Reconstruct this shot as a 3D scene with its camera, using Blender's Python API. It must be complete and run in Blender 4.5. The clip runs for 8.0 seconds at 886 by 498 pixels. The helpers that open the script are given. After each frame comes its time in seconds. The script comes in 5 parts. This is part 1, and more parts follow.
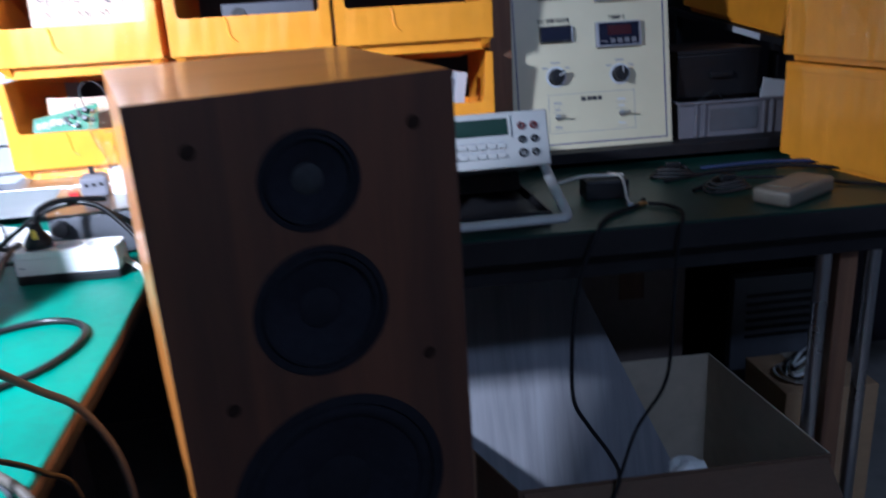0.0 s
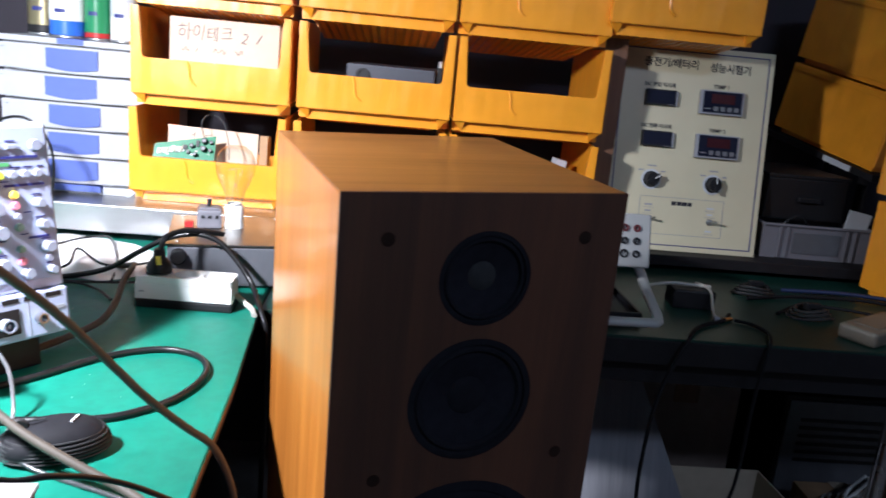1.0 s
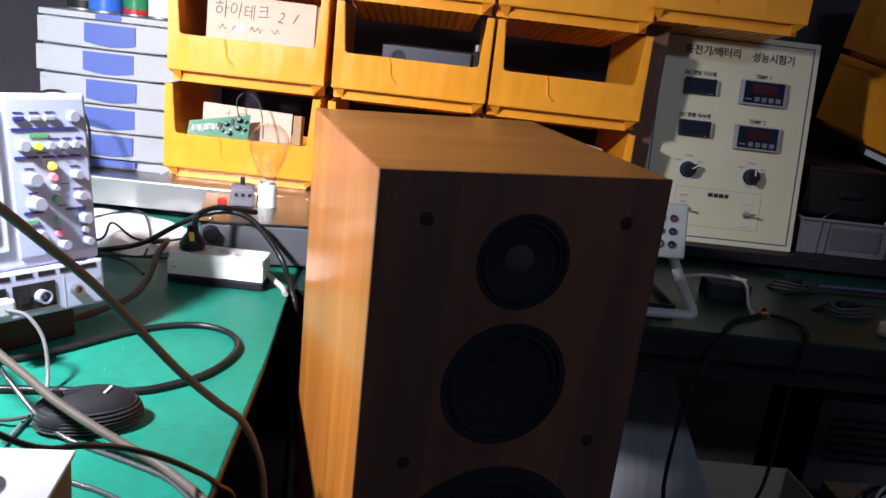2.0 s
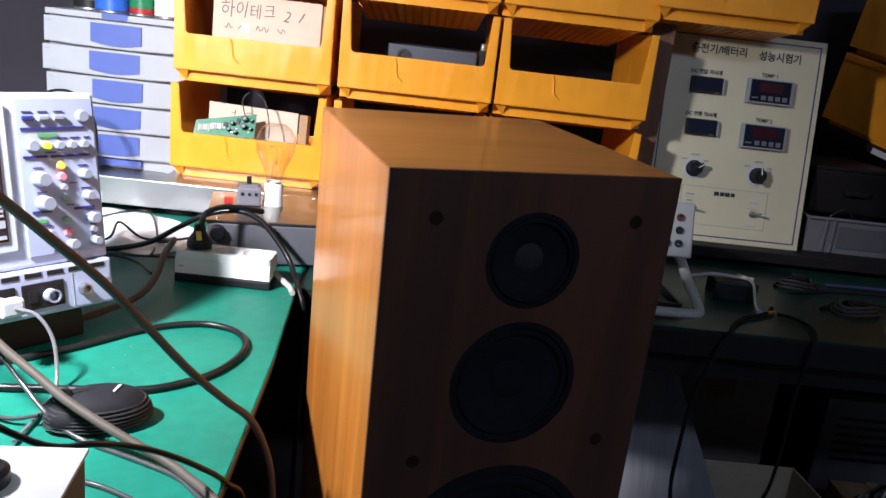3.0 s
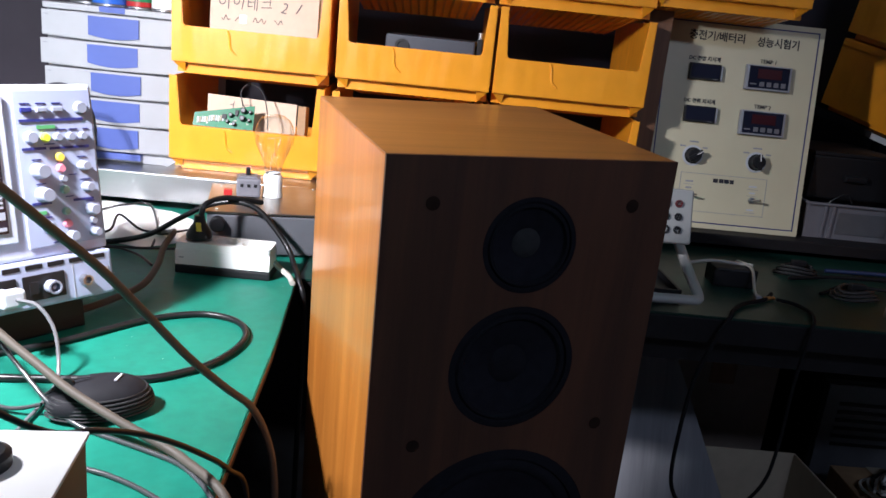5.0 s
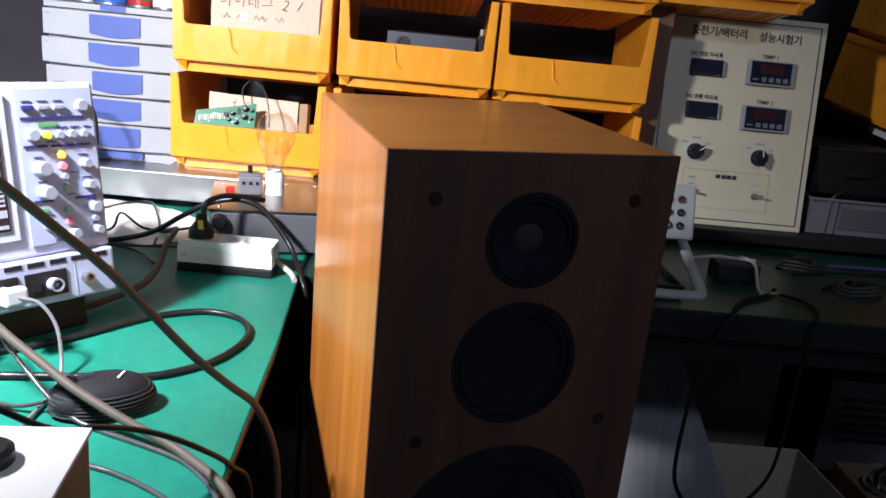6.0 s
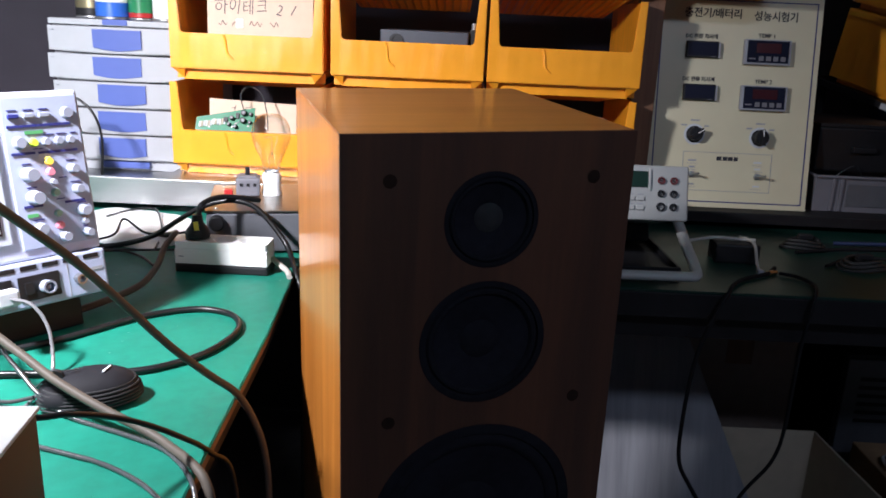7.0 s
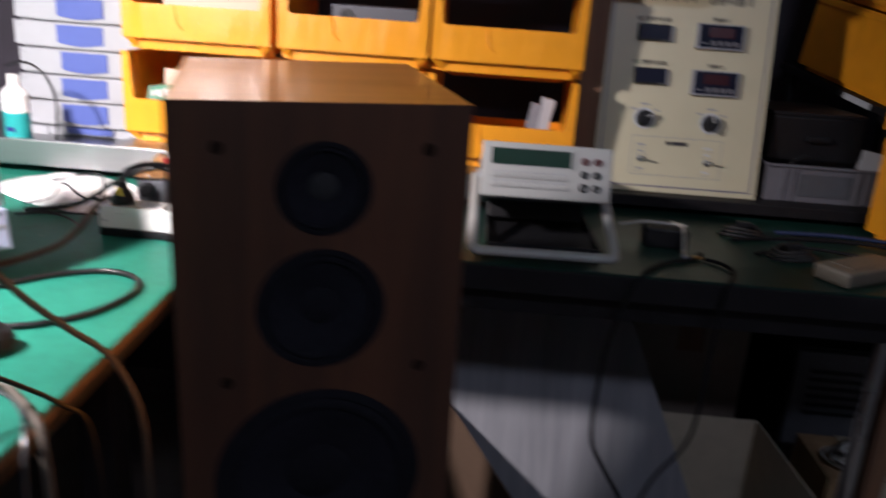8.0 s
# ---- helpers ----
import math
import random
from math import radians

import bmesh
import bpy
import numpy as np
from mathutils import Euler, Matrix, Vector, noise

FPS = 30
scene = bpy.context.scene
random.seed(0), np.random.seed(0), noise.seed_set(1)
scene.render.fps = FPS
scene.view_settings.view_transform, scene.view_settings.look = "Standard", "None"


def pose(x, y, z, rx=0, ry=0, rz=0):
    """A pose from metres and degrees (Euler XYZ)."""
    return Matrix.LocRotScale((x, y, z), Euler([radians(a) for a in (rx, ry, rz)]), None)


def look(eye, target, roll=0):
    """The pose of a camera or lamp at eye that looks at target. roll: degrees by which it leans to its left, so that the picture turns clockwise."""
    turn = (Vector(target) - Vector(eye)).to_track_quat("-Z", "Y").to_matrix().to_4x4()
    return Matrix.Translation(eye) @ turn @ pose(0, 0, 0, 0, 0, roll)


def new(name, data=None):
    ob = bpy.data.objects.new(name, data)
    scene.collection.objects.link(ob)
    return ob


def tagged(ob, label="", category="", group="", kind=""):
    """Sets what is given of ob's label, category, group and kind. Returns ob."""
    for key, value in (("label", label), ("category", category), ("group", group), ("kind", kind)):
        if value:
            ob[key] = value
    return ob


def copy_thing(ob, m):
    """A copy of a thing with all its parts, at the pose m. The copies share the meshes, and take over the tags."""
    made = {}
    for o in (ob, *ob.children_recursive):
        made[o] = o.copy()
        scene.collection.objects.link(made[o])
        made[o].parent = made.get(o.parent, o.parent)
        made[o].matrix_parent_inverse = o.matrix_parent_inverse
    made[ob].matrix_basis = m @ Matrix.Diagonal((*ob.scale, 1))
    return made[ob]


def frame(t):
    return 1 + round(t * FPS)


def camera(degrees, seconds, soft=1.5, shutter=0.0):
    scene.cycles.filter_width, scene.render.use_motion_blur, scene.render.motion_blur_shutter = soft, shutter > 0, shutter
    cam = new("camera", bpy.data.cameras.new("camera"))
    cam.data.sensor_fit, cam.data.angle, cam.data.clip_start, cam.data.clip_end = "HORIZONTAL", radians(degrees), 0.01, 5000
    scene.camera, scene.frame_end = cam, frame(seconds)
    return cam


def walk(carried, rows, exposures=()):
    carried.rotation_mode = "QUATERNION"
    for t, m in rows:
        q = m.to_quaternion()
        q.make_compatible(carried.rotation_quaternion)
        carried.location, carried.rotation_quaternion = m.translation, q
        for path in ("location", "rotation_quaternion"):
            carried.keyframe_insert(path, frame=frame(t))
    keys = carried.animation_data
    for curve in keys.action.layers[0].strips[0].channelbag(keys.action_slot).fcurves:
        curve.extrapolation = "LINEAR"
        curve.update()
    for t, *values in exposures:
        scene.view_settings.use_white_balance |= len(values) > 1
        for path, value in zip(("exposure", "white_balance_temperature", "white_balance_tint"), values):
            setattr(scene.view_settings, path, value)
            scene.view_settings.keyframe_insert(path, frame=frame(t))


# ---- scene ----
cam = camera(58.6, 8.0, 1.6, 0.7)
PATH = [
    (0, (-0.048, 0.028, 1.106), (0.141, 1.92, 0.485), -3.4),
    (0.5, (-0.124, 0.011, 1.15), (0.033, 1.927, 0.597), -1.0),
    (0.8, (-0.163, 0.013, 1.156), (-0.003, 1.942, 0.65), 3.9),
    (1, (-0.177, 0.012, 1.158), (-0.032, 1.943, 0.657), 5.5),
    (1.5, (-0.184, 0.021, 1.151), (-0.088, 1.946, 0.616), 6.7),
    (3, (-0.191, 0.021, 1.148), (-0.116, 1.945, 0.608), 6.6),
    (3.5, (-0.188, 0.016, 1.147), (-0.11, 1.939, 0.601), 6.4),
    (4, (-0.188, 0.017, 1.146), (-0.111, 1.938, 0.596), 6.2),
    (4.5, (-0.187, 0.016, 1.145), (-0.111, 1.936, 0.591), 6.1),
    (6, (-0.187, 0.017, 1.141), (-0.119, 1.935, 0.578), 5.7),
    (6.5, (-0.172, 0.012, 1.139), (-0.105, 1.93, 0.576), 5.4),
    (7, (-0.125, 0.001, 1.131), (-0.14, 1.92, 0.57), 2.6),
    (7.5, (-0.075, -0.017, 1.127), (-0.206, 1.898, 0.566), 2.9),
    (7.8, (-0.017, -0.007, 1.129), (-0.138, 1.906, 0.559), 3.6),
    (8, (0.05, -0.009, 1.135), (-0.04, 1.894, 0.525), 4.0),
]
walk(cam, [(t, look(eye, target, roll)) for t, eye, target, roll in PATH], [(0.0, 0.53, 5100, 12), (0.5, 0.80, 5500, 11), (1.0, 0.50, 5850, 12), (1.4, 0.14, 6050, 14), (7.4, 0.14, 6150, 14), (8.0, 0.2, 6700, 19)])

# ---- light ----
world = bpy.data.worlds.new("dim_room")
world.use_nodes = True
world.node_tree.nodes["Background"].inputs[0].default_value = (0.55, 0.65, 0.9, 1)
world.node_tree.nodes["Background"].inputs[1].default_value = 0.02
scene.world = world


def area_lamp(name, m, size, watts, colour, shape="DISK", size_y=0.0, spread=180):
    data = bpy.data.lights.new(name, "AREA")
    data.energy, data.color, data.shape, data.size = watts, colour, shape, size
    data.spread = radians(spread)
    if size_y:
        data.size_y = size_y
    ob = new(name, data)
    ob.matrix_world = m
    return ob


# the work lamp over the bench, and the cool ceiling light behind the walker
area_lamp("bench_lamp_light", look((-0.82, 0.475, 1.42), (-0.93, 0.95, 0.78)), 0.10, 28, (1.0, 0.975, 0.97), spread=155)
area_lamp("ceiling_lamp_light", look((0.75, -1.0, 2.42), (0.4, 1.3, 0.3)), 0.7, 8.6, (0.70, 0.80, 1.0), "RECTANGLE", 0.16)


# ---- materials ----
def nodes_of(name):
    m = bpy.data.materials.new(name)
    m.use_nodes = True
    nt = m.node_tree
    return m, nt, nt.nodes["Principled BSDF"]


def mat(name, colour, rough=0.5, metal=0.0, vary=0.12, scale=40.0, bump=0.05, fine=6.0, stretch=(1, 1, 1), coat=0.0, dirt=0.0, spec=0.5, wave=0.0):
    """A surface with variation at two scales, wear in the gloss and a fine relief."""
    m, nt, p = nodes_of(name)
    L = nt.links.new
    tc = nt.nodes.new("ShaderNodeTexCoord")
    mp = nt.nodes.new("ShaderNodeMapping")
    mp.inputs["Scale"].default_value = stretch
    L(tc.outputs["Object"], mp.inputs["Vector"])
    big = nt.nodes.new("ShaderNodeTexNoise")
    big.inputs["Scale"].default_value, big.inputs["Detail"].default_value = scale / fine, 4
    small = nt.nodes.new("ShaderNodeTexNoise")
    small.inputs["Scale"].default_value, small.inputs["Detail"].default_value = scale, 6
    L(mp.outputs[0], big.inputs["Vector"]), L(mp.outputs[0], small.inputs["Vector"])
    add = nt.nodes.new("ShaderNodeMath")
    add.operation = "ADD"
    L(big.outputs["Fac"], add.inputs[0]), L(small.outputs["Fac"], add.inputs[1])
    ramp = nt.nodes.new("ShaderNodeValToRGB")
    lo, hi = 1 - vary * 1.5, 1 + vary
    ramp.color_ramp.elements[0].position, ramp.color_ramp.elements[1].position = 0.3, 0.7
    ramp.color_ramp.elements[0].color = (*[c * lo for c in colour], 1)
    ramp.color_ramp.elements[1].color = (*[min(1, c * hi) for c in colour], 1)
    half = nt.nodes.new("ShaderNodeMath")
    half.operation, half.inputs[1].default_value = "MULTIPLY", 0.5
    L(add.outputs[0], half.inputs[0]), L(half.outputs[0], ramp.inputs[0])
    out = ramp.outputs[0]
    if dirt:
        spots = nt.nodes.new("ShaderNodeTexNoise")
        spots.inputs["Scale"].default_value, spots.inputs["Detail"].default_value = scale * 0.35, 8
        L(tc.outputs["Object"], spots.inputs["Vector"])
        r2 = nt.nodes.new("ShaderNodeValToRGB")
        r2.color_ramp.elements[0].position, r2.color_ramp.elements[1].position = 0.58, 0.72
        mix = nt.nodes.new("ShaderNodeMix")
        mix.data_type = "RGBA"
        L(spots.outputs["Fac"], r2.inputs[0])
        sc = nt.nodes.new("ShaderNodeMath")
        sc.operation, sc.inputs[1].default_value = "MULTIPLY", dirt
        L(r2.outputs[0], sc.inputs[0]), L(sc.outputs[0], mix.inputs[0])
        L(out, mix.inputs[6])
        mix.inputs[7].default_value = (*[c * 0.35 + 0.01 for c in colour], 1)
        out = mix.outputs[2]
    L(out, p.inputs["Base Color"])
    rr = nt.nodes.new("ShaderNodeMapRange")
    rr.inputs["To Min"].default_value, rr.inputs["To Max"].default_value = max(0.03, rough - 0.1), min(1, rough + 0.12)
    L(big.outputs["Fac"], rr.inputs["Value"]), L(rr.outputs[0], p.inputs["Roughness"])
    p.inputs["Metallic"].default_value = metal
    p.inputs["Specular IOR Level"].default_value = spec
    p.inputs["Coat Weight"].default_value = coat
    p.inputs["Coat Roughness"].default_value = 0.18
    if bump:
        b = nt.nodes.new("ShaderNodeBump")
        b.inputs["Strength"].default_value, b.inputs["Distance"].default_value = bump, 0.002
        L(small.outputs["Fac"], b.inputs["Height"]), L(b.outputs[0], p.inputs["Normal"])
    if wave:
        # slow swells of the moulding, longer up and down than across
        wm = nt.nodes.new("ShaderNodeMapping")
        wm.inputs["Scale"].default_value = (1, 1, 0.3)
        wn = nt.nodes.new("ShaderNodeTexNoise")
        wn.inputs["Scale"].default_value, wn.inputs["Detail"].default_value = 26, 1
        wb = nt.nodes.new("ShaderNodeBump")
        wb.inputs["Strength"].default_value, wb.inputs["Distance"].default_value = wave, 0.006
        L(tc.outputs["Object"], wm.inputs[0]), L(wm.outputs[0], wn.inputs["Vector"]), L(wn.outputs["Fac"], wb.inputs["Height"])
        L(wb.outputs[0], b.inputs["Normal"]), L(wb.outputs[0], p.inputs["Coat Normal"])
    return m


def wood(name, dark, light, axis="Z", rough=0.3, coat=0.4, scale=9.0, strips=0.0):
    """Veneer with long grain along one axis, and slow changes from strip to strip."""
    m, nt, p = nodes_of(name)
    L = nt.links.new
    tc = nt.nodes.new("ShaderNodeTexCoord")
    mp = nt.nodes.new("ShaderNodeMapping")
    mp.inputs["Scale"].default_value = {"X": (0.06, 1, 1), "Y": (1, 0.06, 1), "Z": (1, 1, 0.06)}[axis]
    L(tc.outputs["Object"], mp.inputs["Vector"])
    wv = nt.nodes.new("ShaderNodeTexNoise")
    wv.inputs["Scale"].default_value, wv.inputs["Detail"].default_value, wv.inputs["Distortion"].default_value = scale * 4, 5, 1.2
    fi = nt.nodes.new("ShaderNodeTexNoise")
    fi.inputs["Scale"].default_value, fi.inputs["Detail"].default_value = scale * 40, 3
    L(mp.outputs[0], wv.inputs["Vector"]), L(mp.outputs[0], fi.inputs["Vector"])
    mx = nt.nodes.new("ShaderNodeMath")
    mx.operation, mx.inputs[1].default_value = "MULTIPLY_ADD", 0.35
    L(fi.outputs["Fac"], mx.inputs[0]), L(wv.outputs["Fac"], mx.inputs[2])
    ramp = nt.nodes.new("ShaderNodeValToRGB")
    ramp.color_ramp.elements[0].position, ramp.color_ramp.elements[1].position = 0.45, 0.9
    ramp.color_ramp.elements[0].color, ramp.color_ramp.elements[1].color = (*dark, 1), (*light, 1)
    L(mx.outputs[0], ramp.inputs[0])
    out = ramp.outputs[0]
    if strips:
        # glued strips of slightly different tone
        sep = nt.nodes.new("ShaderNodeSeparateXYZ")
        L(tc.outputs["Object"], sep.inputs[0])
        sn = nt.nodes.new("ShaderNodeMath")
        sn.operation, sn.inputs[1].default_value = "SNAP", strips
        L(sep.outputs["Y"], sn.inputs[0])
        wn = nt.nodes.new("ShaderNodeTexWhiteNoise")
        wn.noise_dimensions = "1D"
        L(sn.outputs[0], wn.inputs["W"])
        hs = nt.nodes.new("ShaderNodeHueSaturation")
        mr = nt.nodes.new("ShaderNodeMapRange")
        mr.inputs["To Min"].default_value, mr.inputs["To Max"].default_value = 0.78, 1.18
        L(wn.outputs["Value"], mr.inputs["Value"]), L(mr.outputs[0], hs.inputs["Value"]), L(out, hs.inputs["Color"])
        out = hs.outputs[0]
    L(out, p.inputs["Base Color"])
    p.inputs["Roughness"].default_value = rough
    p.inputs["Coat Weight"].default_value, p.inputs["Coat Roughness"].default_value = coat, 0.12
    b = nt.nodes.new("ShaderNodeBump")
    b.inputs["Strength"].default_value, b.inputs["Distance"].default_value = 0.12, 0.001
    L(fi.outputs["Fac"], b.inputs["Height"]), L(b.outputs[0], p.inputs["Normal"])
    return m


def thin_glass(name):
    """A thin clear shell: what is behind shows straight through, with gloss that grows at grazing angles."""
    m, nt, p = nodes_of(name)
    nt.nodes.remove(p)
    clear, shine, mix, fr = [nt.nodes.new(k) for k in ("ShaderNodeBsdfTransparent", "ShaderNodeBsdfGlossy", "ShaderNodeMixShader", "ShaderNodeLayerWeight")]
    clear.inputs[0].default_value = (0.96, 0.95, 0.93, 1)
    shine.inputs["Roughness"].default_value = 0.04
    fr.inputs["Blend"].default_value = 0.25
    pw = nt.nodes.new("ShaderNodeMath")
    pw.operation, pw.inputs[1].default_value = "MULTIPLY", 0.75
    nt.links.new(fr.outputs["Facing"], pw.inputs[0])
    nt.links.new(pw.outputs[0], mix.inputs[0]), nt.links.new(clear.outputs[0], mix.inputs[1]), nt.links.new(shine.outputs[0], mix.inputs[2])
    nt.links.new(mix.outputs[0], nt.nodes["Material Output"].inputs[0])
    return m


def glow(name, colour, strength, base=(0.02, 0.02, 0.02)):
    m, nt, p = nodes_of(name)
    p.inputs["Base Color"].default_value = (*base, 1)
    p.inputs["Emission Color"].default_value = (*colour, 1)
    p.inputs["Emission Strength"].default_value = strength
    p.inputs["Roughness"].default_value = 0.25
    return m


YELLOW = mat("yellow_plastic", (0.90, 0.345, 0.016), 0.34, vary=0.08, scale=24, bump=0.06, coat=0.5, dirt=0.10, spec=0.6, wave=0.6)
GREEN = mat("green_mat", (0.010, 0.165, 0.115), 0.5, vary=0.17, scale=60, bump=0.04, dirt=0.35, spec=0.25)
# green mat again, darkened so the colour holds the right bench's shade
DGREEN = mat("shaded_green_mat", (0.004, 0.034, 0.025), 0.38, vary=0.2, scale=50, bump=0.05, dirt=0.4)
EDGE = wood("bench_edge_wood", (0.10, 0.05, 0.025), (0.22, 0.12, 0.06), "Y", 0.6, 0.0)
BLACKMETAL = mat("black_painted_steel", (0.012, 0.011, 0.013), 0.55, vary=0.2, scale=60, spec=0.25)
VENEER_Z = wood("upright_veneer", (0.36, 0.118, 0.017), (0.52, 0.190, 0.030), "Z", 0.36, 0.35, 7, 0.037)
# top veneer toned below the sides, so its weaker light is in the colour
VENEER_X = wood("dimmed_top_veneer", (0.19, 0.070, 0.018), (0.34, 0.138, 0.036), "X", 0.36, 0.35, 7)
# baffle veneer darkened: its colour carries the shade on the speaker front
BAFFLE = wood("shaded_baffle_veneer", (0.047, 0.0165, 0.0085), (0.090, 0.0310, 0.0140), "Z", 0.6, 0.03, 6)
CONE = mat("paper_cone", (0.015, 0.015, 0.021), 0.95, vary=0.2, scale=120, bump=0.2, spec=0.05)
BASKET = mat("matt_black_basket", (0.0135, 0.0135, 0.018), 0.95, vary=0.2, scale=90, bump=0.1, spec=0.05)
SOCKET = mat("dark_brown_plug", (0.022, 0.012, 0.009), 0.8, vary=0.2, scale=90, bump=0.05, spec=0.1)
DCAP = mat("dull_grey_cap", (0.03, 0.031, 0.034), 0.8, vary=0.2, scale=120, bump=0.1, spec=0.2)
RUBBER = mat("black_rubber", (0.018, 0.018, 0.020), 0.6, vary=0.15, scale=90, bump=0.05)
BLACK = mat("black_plastic", (0.011, 0.011, 0.013), 0.45, vary=0.15, scale=70, bump=0.03, spec=0.3)
CABLE_BLACK = mat("black_cable_jacket", (0.008, 0.008, 0.009), 0.35, vary=0.15, scale=90, bump=0.03, spec=0.4)
LEAD = mat("matt_black_lead", (0.010, 0.010, 0.012), 0.7, vary=0.15, scale=90, bump=0.03, spec=0.15)
WHITE = mat("white_plastic", (0.82, 0.82, 0.81), 0.4, vary=0.04, scale=30, bump=0.02)
# ivory darkened to beige for the bench's shade, with some dirt spots
BEIGE = mat("shaded_dirty_beige_plastic", (0.15, 0.132, 0.105), 0.5, vary=0.12, scale=24, bump=0.04, dirt=0.2)
DMMG = mat("warm_grey_plastic", (0.36, 0.365, 0.36), 0.45, vary=0.05, scale=30, bump=0.02)
CREAM = mat("cream_enamel", (0.60, 0.555, 0.395), 0.38, vary=0.05, scale=14, bump=0.03)
IVORY = mat("ivory_plastic", (0.46, 0.44, 0.40), 0.45, vary=0.06, scale=24, bump=0.03)
GREYW = mat("light_grey_plastic", (0.54, 0.57, 0.62), 0.42, vary=0.04, scale=30, bump=0.02)
SCOPE = mat("pale_blue_grey_plastic", (0.345, 0.385, 0.54), 0.42, vary=0.04, scale=30, bump=0.02)
PANELW = mat("pale_front_plastic", (0.48, 0.51, 0.62), 0.42, vary=0.04, scale=30, bump=0.02)
DRAWER = mat("pale_grey_drawer_plastic", (0.40, 0.41, 0.44), 0.45, vary=0.06, scale=20, bump=0.03, dirt=0.08)
KNOBG = mat("pale_grey_knob", (0.26, 0.28, 0.36), 0.4, vary=0.05, scale=30, bump=0.02)
DSTEEL = mat("tarnished_steel_lid", (0.26, 0.25, 0.24), 0.33, 1.0, vary=0.15, scale=30, bump=0.03)
GREY = mat("mid_grey_plastic", (0.30, 0.31, 0.35), 0.5, vary=0.08, scale=30, bump=0.03)
DIMGREY = mat("aged_grey_plastic", (0.155, 0.152, 0.175), 0.55, vary=0.1, scale=30, bump=0.04)
# module grey lowered to hold the shade inside its bin
SLATE = mat("shaded_module_grey", (0.045, 0.050, 0.068), 0.5, vary=0.12, scale=40, bump=0.03)
DGREY = mat("dark_grey_steel", (0.10, 0.105, 0.12), 0.4, vary=0.12, scale=40, bump=0.03)
BLUE = mat("blue_plastic", (0.090, 0.130, 0.40), 0.42, vary=0.05, scale=30, bump=0.02)
NAVY = mat("navy_print", (0.02, 0.025, 0.16), 0.5, vary=0.05, scale=30, bump=0.0)
INK = mat("black_ink", (0.02, 0.02, 0.03), 0.6, vary=0.1, scale=80, bump=0.0)
PENCIL = mat("marker_ink", (0.13, 0.11, 0.12), 0.7, vary=0.15, scale=90, bump=0.0)
CARD = mat("brown_cardboard", (0.42, 0.27, 0.15), 0.8, vary=0.1, scale=60, bump=0.12, stretch=(1, 1, 6))
CARDL = mat("pale_cardboard", (0.66, 0.52, 0.40), 0.8, vary=0.06, scale=60, bump=0.08)
# cardboard darkened to carry the shade on the box's outer walls
DCARD = mat("shaded_brown_cardboard", (0.11, 0.065, 0.042), 0.85, vary=0.12, scale=60, bump=0.12, stretch=(1, 1, 6))
CARTON = mat("grey_brown_board", (0.26, 0.205, 0.175), 0.8, vary=0.12, scale=40, bump=0.08)
# dark colour standing for the unlit sides of the white case
CASESIDE = mat("shaded_case_enamel", (0.055, 0.043, 0.042), 0.5, vary=0.1, scale=30, bump=0.03)
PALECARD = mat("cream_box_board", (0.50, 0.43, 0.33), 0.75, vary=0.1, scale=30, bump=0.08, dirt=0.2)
SHEET = wood("grey_white_laminate", (0.17, 0.172, 0.195), (0.27, 0.275, 0.305), "Y", 0.5, 0.0, 5)
PCB = mat("green_circuit_board", (0.008, 0.17, 0.075), 0.4, vary=0.2, scale=160, bump=0.1, spec=0.25)
STEEL = mat("brushed_aluminium", (0.42, 0.43, 0.44), 0.38, 1.0, vary=0.08, scale=40, bump=0.06, stretch=(0.1, 1, 1))
CHROME = mat("chromed_tube", (0.45, 0.45, 0.47), 0.3, 1.0, vary=0.1, scale=40, bump=0.02)
COPPER = mat("brass_metal", (0.6, 0.42, 0.2), 0.3, 1.0, vary=0.1, scale=60, bump=0.02)
BROWN = wood("dark_brown_board", (0.12, 0.058, 0.034), (0.22, 0.11, 0.06), "Z", 0.5, 0.1, 8)
CABLE_GREY = mat("taupe_cable_jacket", (0.085, 0.072, 0.059), 0.55, vary=0.12, scale=60, bump=0.03, spec=0.25)
CABLE_PALE = mat("light_grey_cable", (0.13, 0.13, 0.14), 0.35, vary=0.06, scale=60, bump=0.02)
CABLE_LIGHT = mat("glossy_grey_cable", (0.045, 0.048, 0.052), 0.22, vary=0.06, scale=60, bump=0.02, spec=0.7)
DRED = mat("dark_red_jack", (0.10, 0.01, 0.012), 0.45, vary=0.05, scale=60, bump=0.0)
RED = mat("red_plastic", (0.40, 0.02, 0.02), 0.35, vary=0.05, scale=60, bump=0.0)
MOUSE = mat("matt_black_mouse_shell", (0.010, 0.010, 0.013), 0.72, vary=0.2, scale=80, bump=0.06, spec=0.2)
PINK = mat("pink_button", (0.75, 0.22, 0.30), 0.4, vary=0.05, scale=60, bump=0.0)
YBUT = mat("yellow_button", (0.85, 0.6, 0.08), 0.4, vary=0.05, scale=60, bump=0.0)
LIME = mat("yellow_green_button", (0.50, 0.66, 0.05), 0.4, vary=0.05, scale=60, bump=0.0)
GBUT = mat("pale_green_button", (0.26, 0.40, 0.33), 0.4, vary=0.05, scale=60, bump=0.0)
CANBLUE = mat("blue_can_paint", (0.03, 0.13, 0.55), 0.3, vary=0.05, scale=40, bump=0.0)
CANGREEN = mat("green_can_paint", (0.02, 0.20, 0.08), 0.3, vary=0.05, scale=40, bump=0.0)
CANGOLD = mat("dull_gold_tin", (0.28, 0.24, 0.14), 0.35, 0.7, vary=0.12, scale=40, bump=0.02)
PLASTIC_BAG = mat("crumpled_white_plastic", (0.82, 0.82, 0.82), 0.3, vary=0.04, scale=20, bump=0.3)
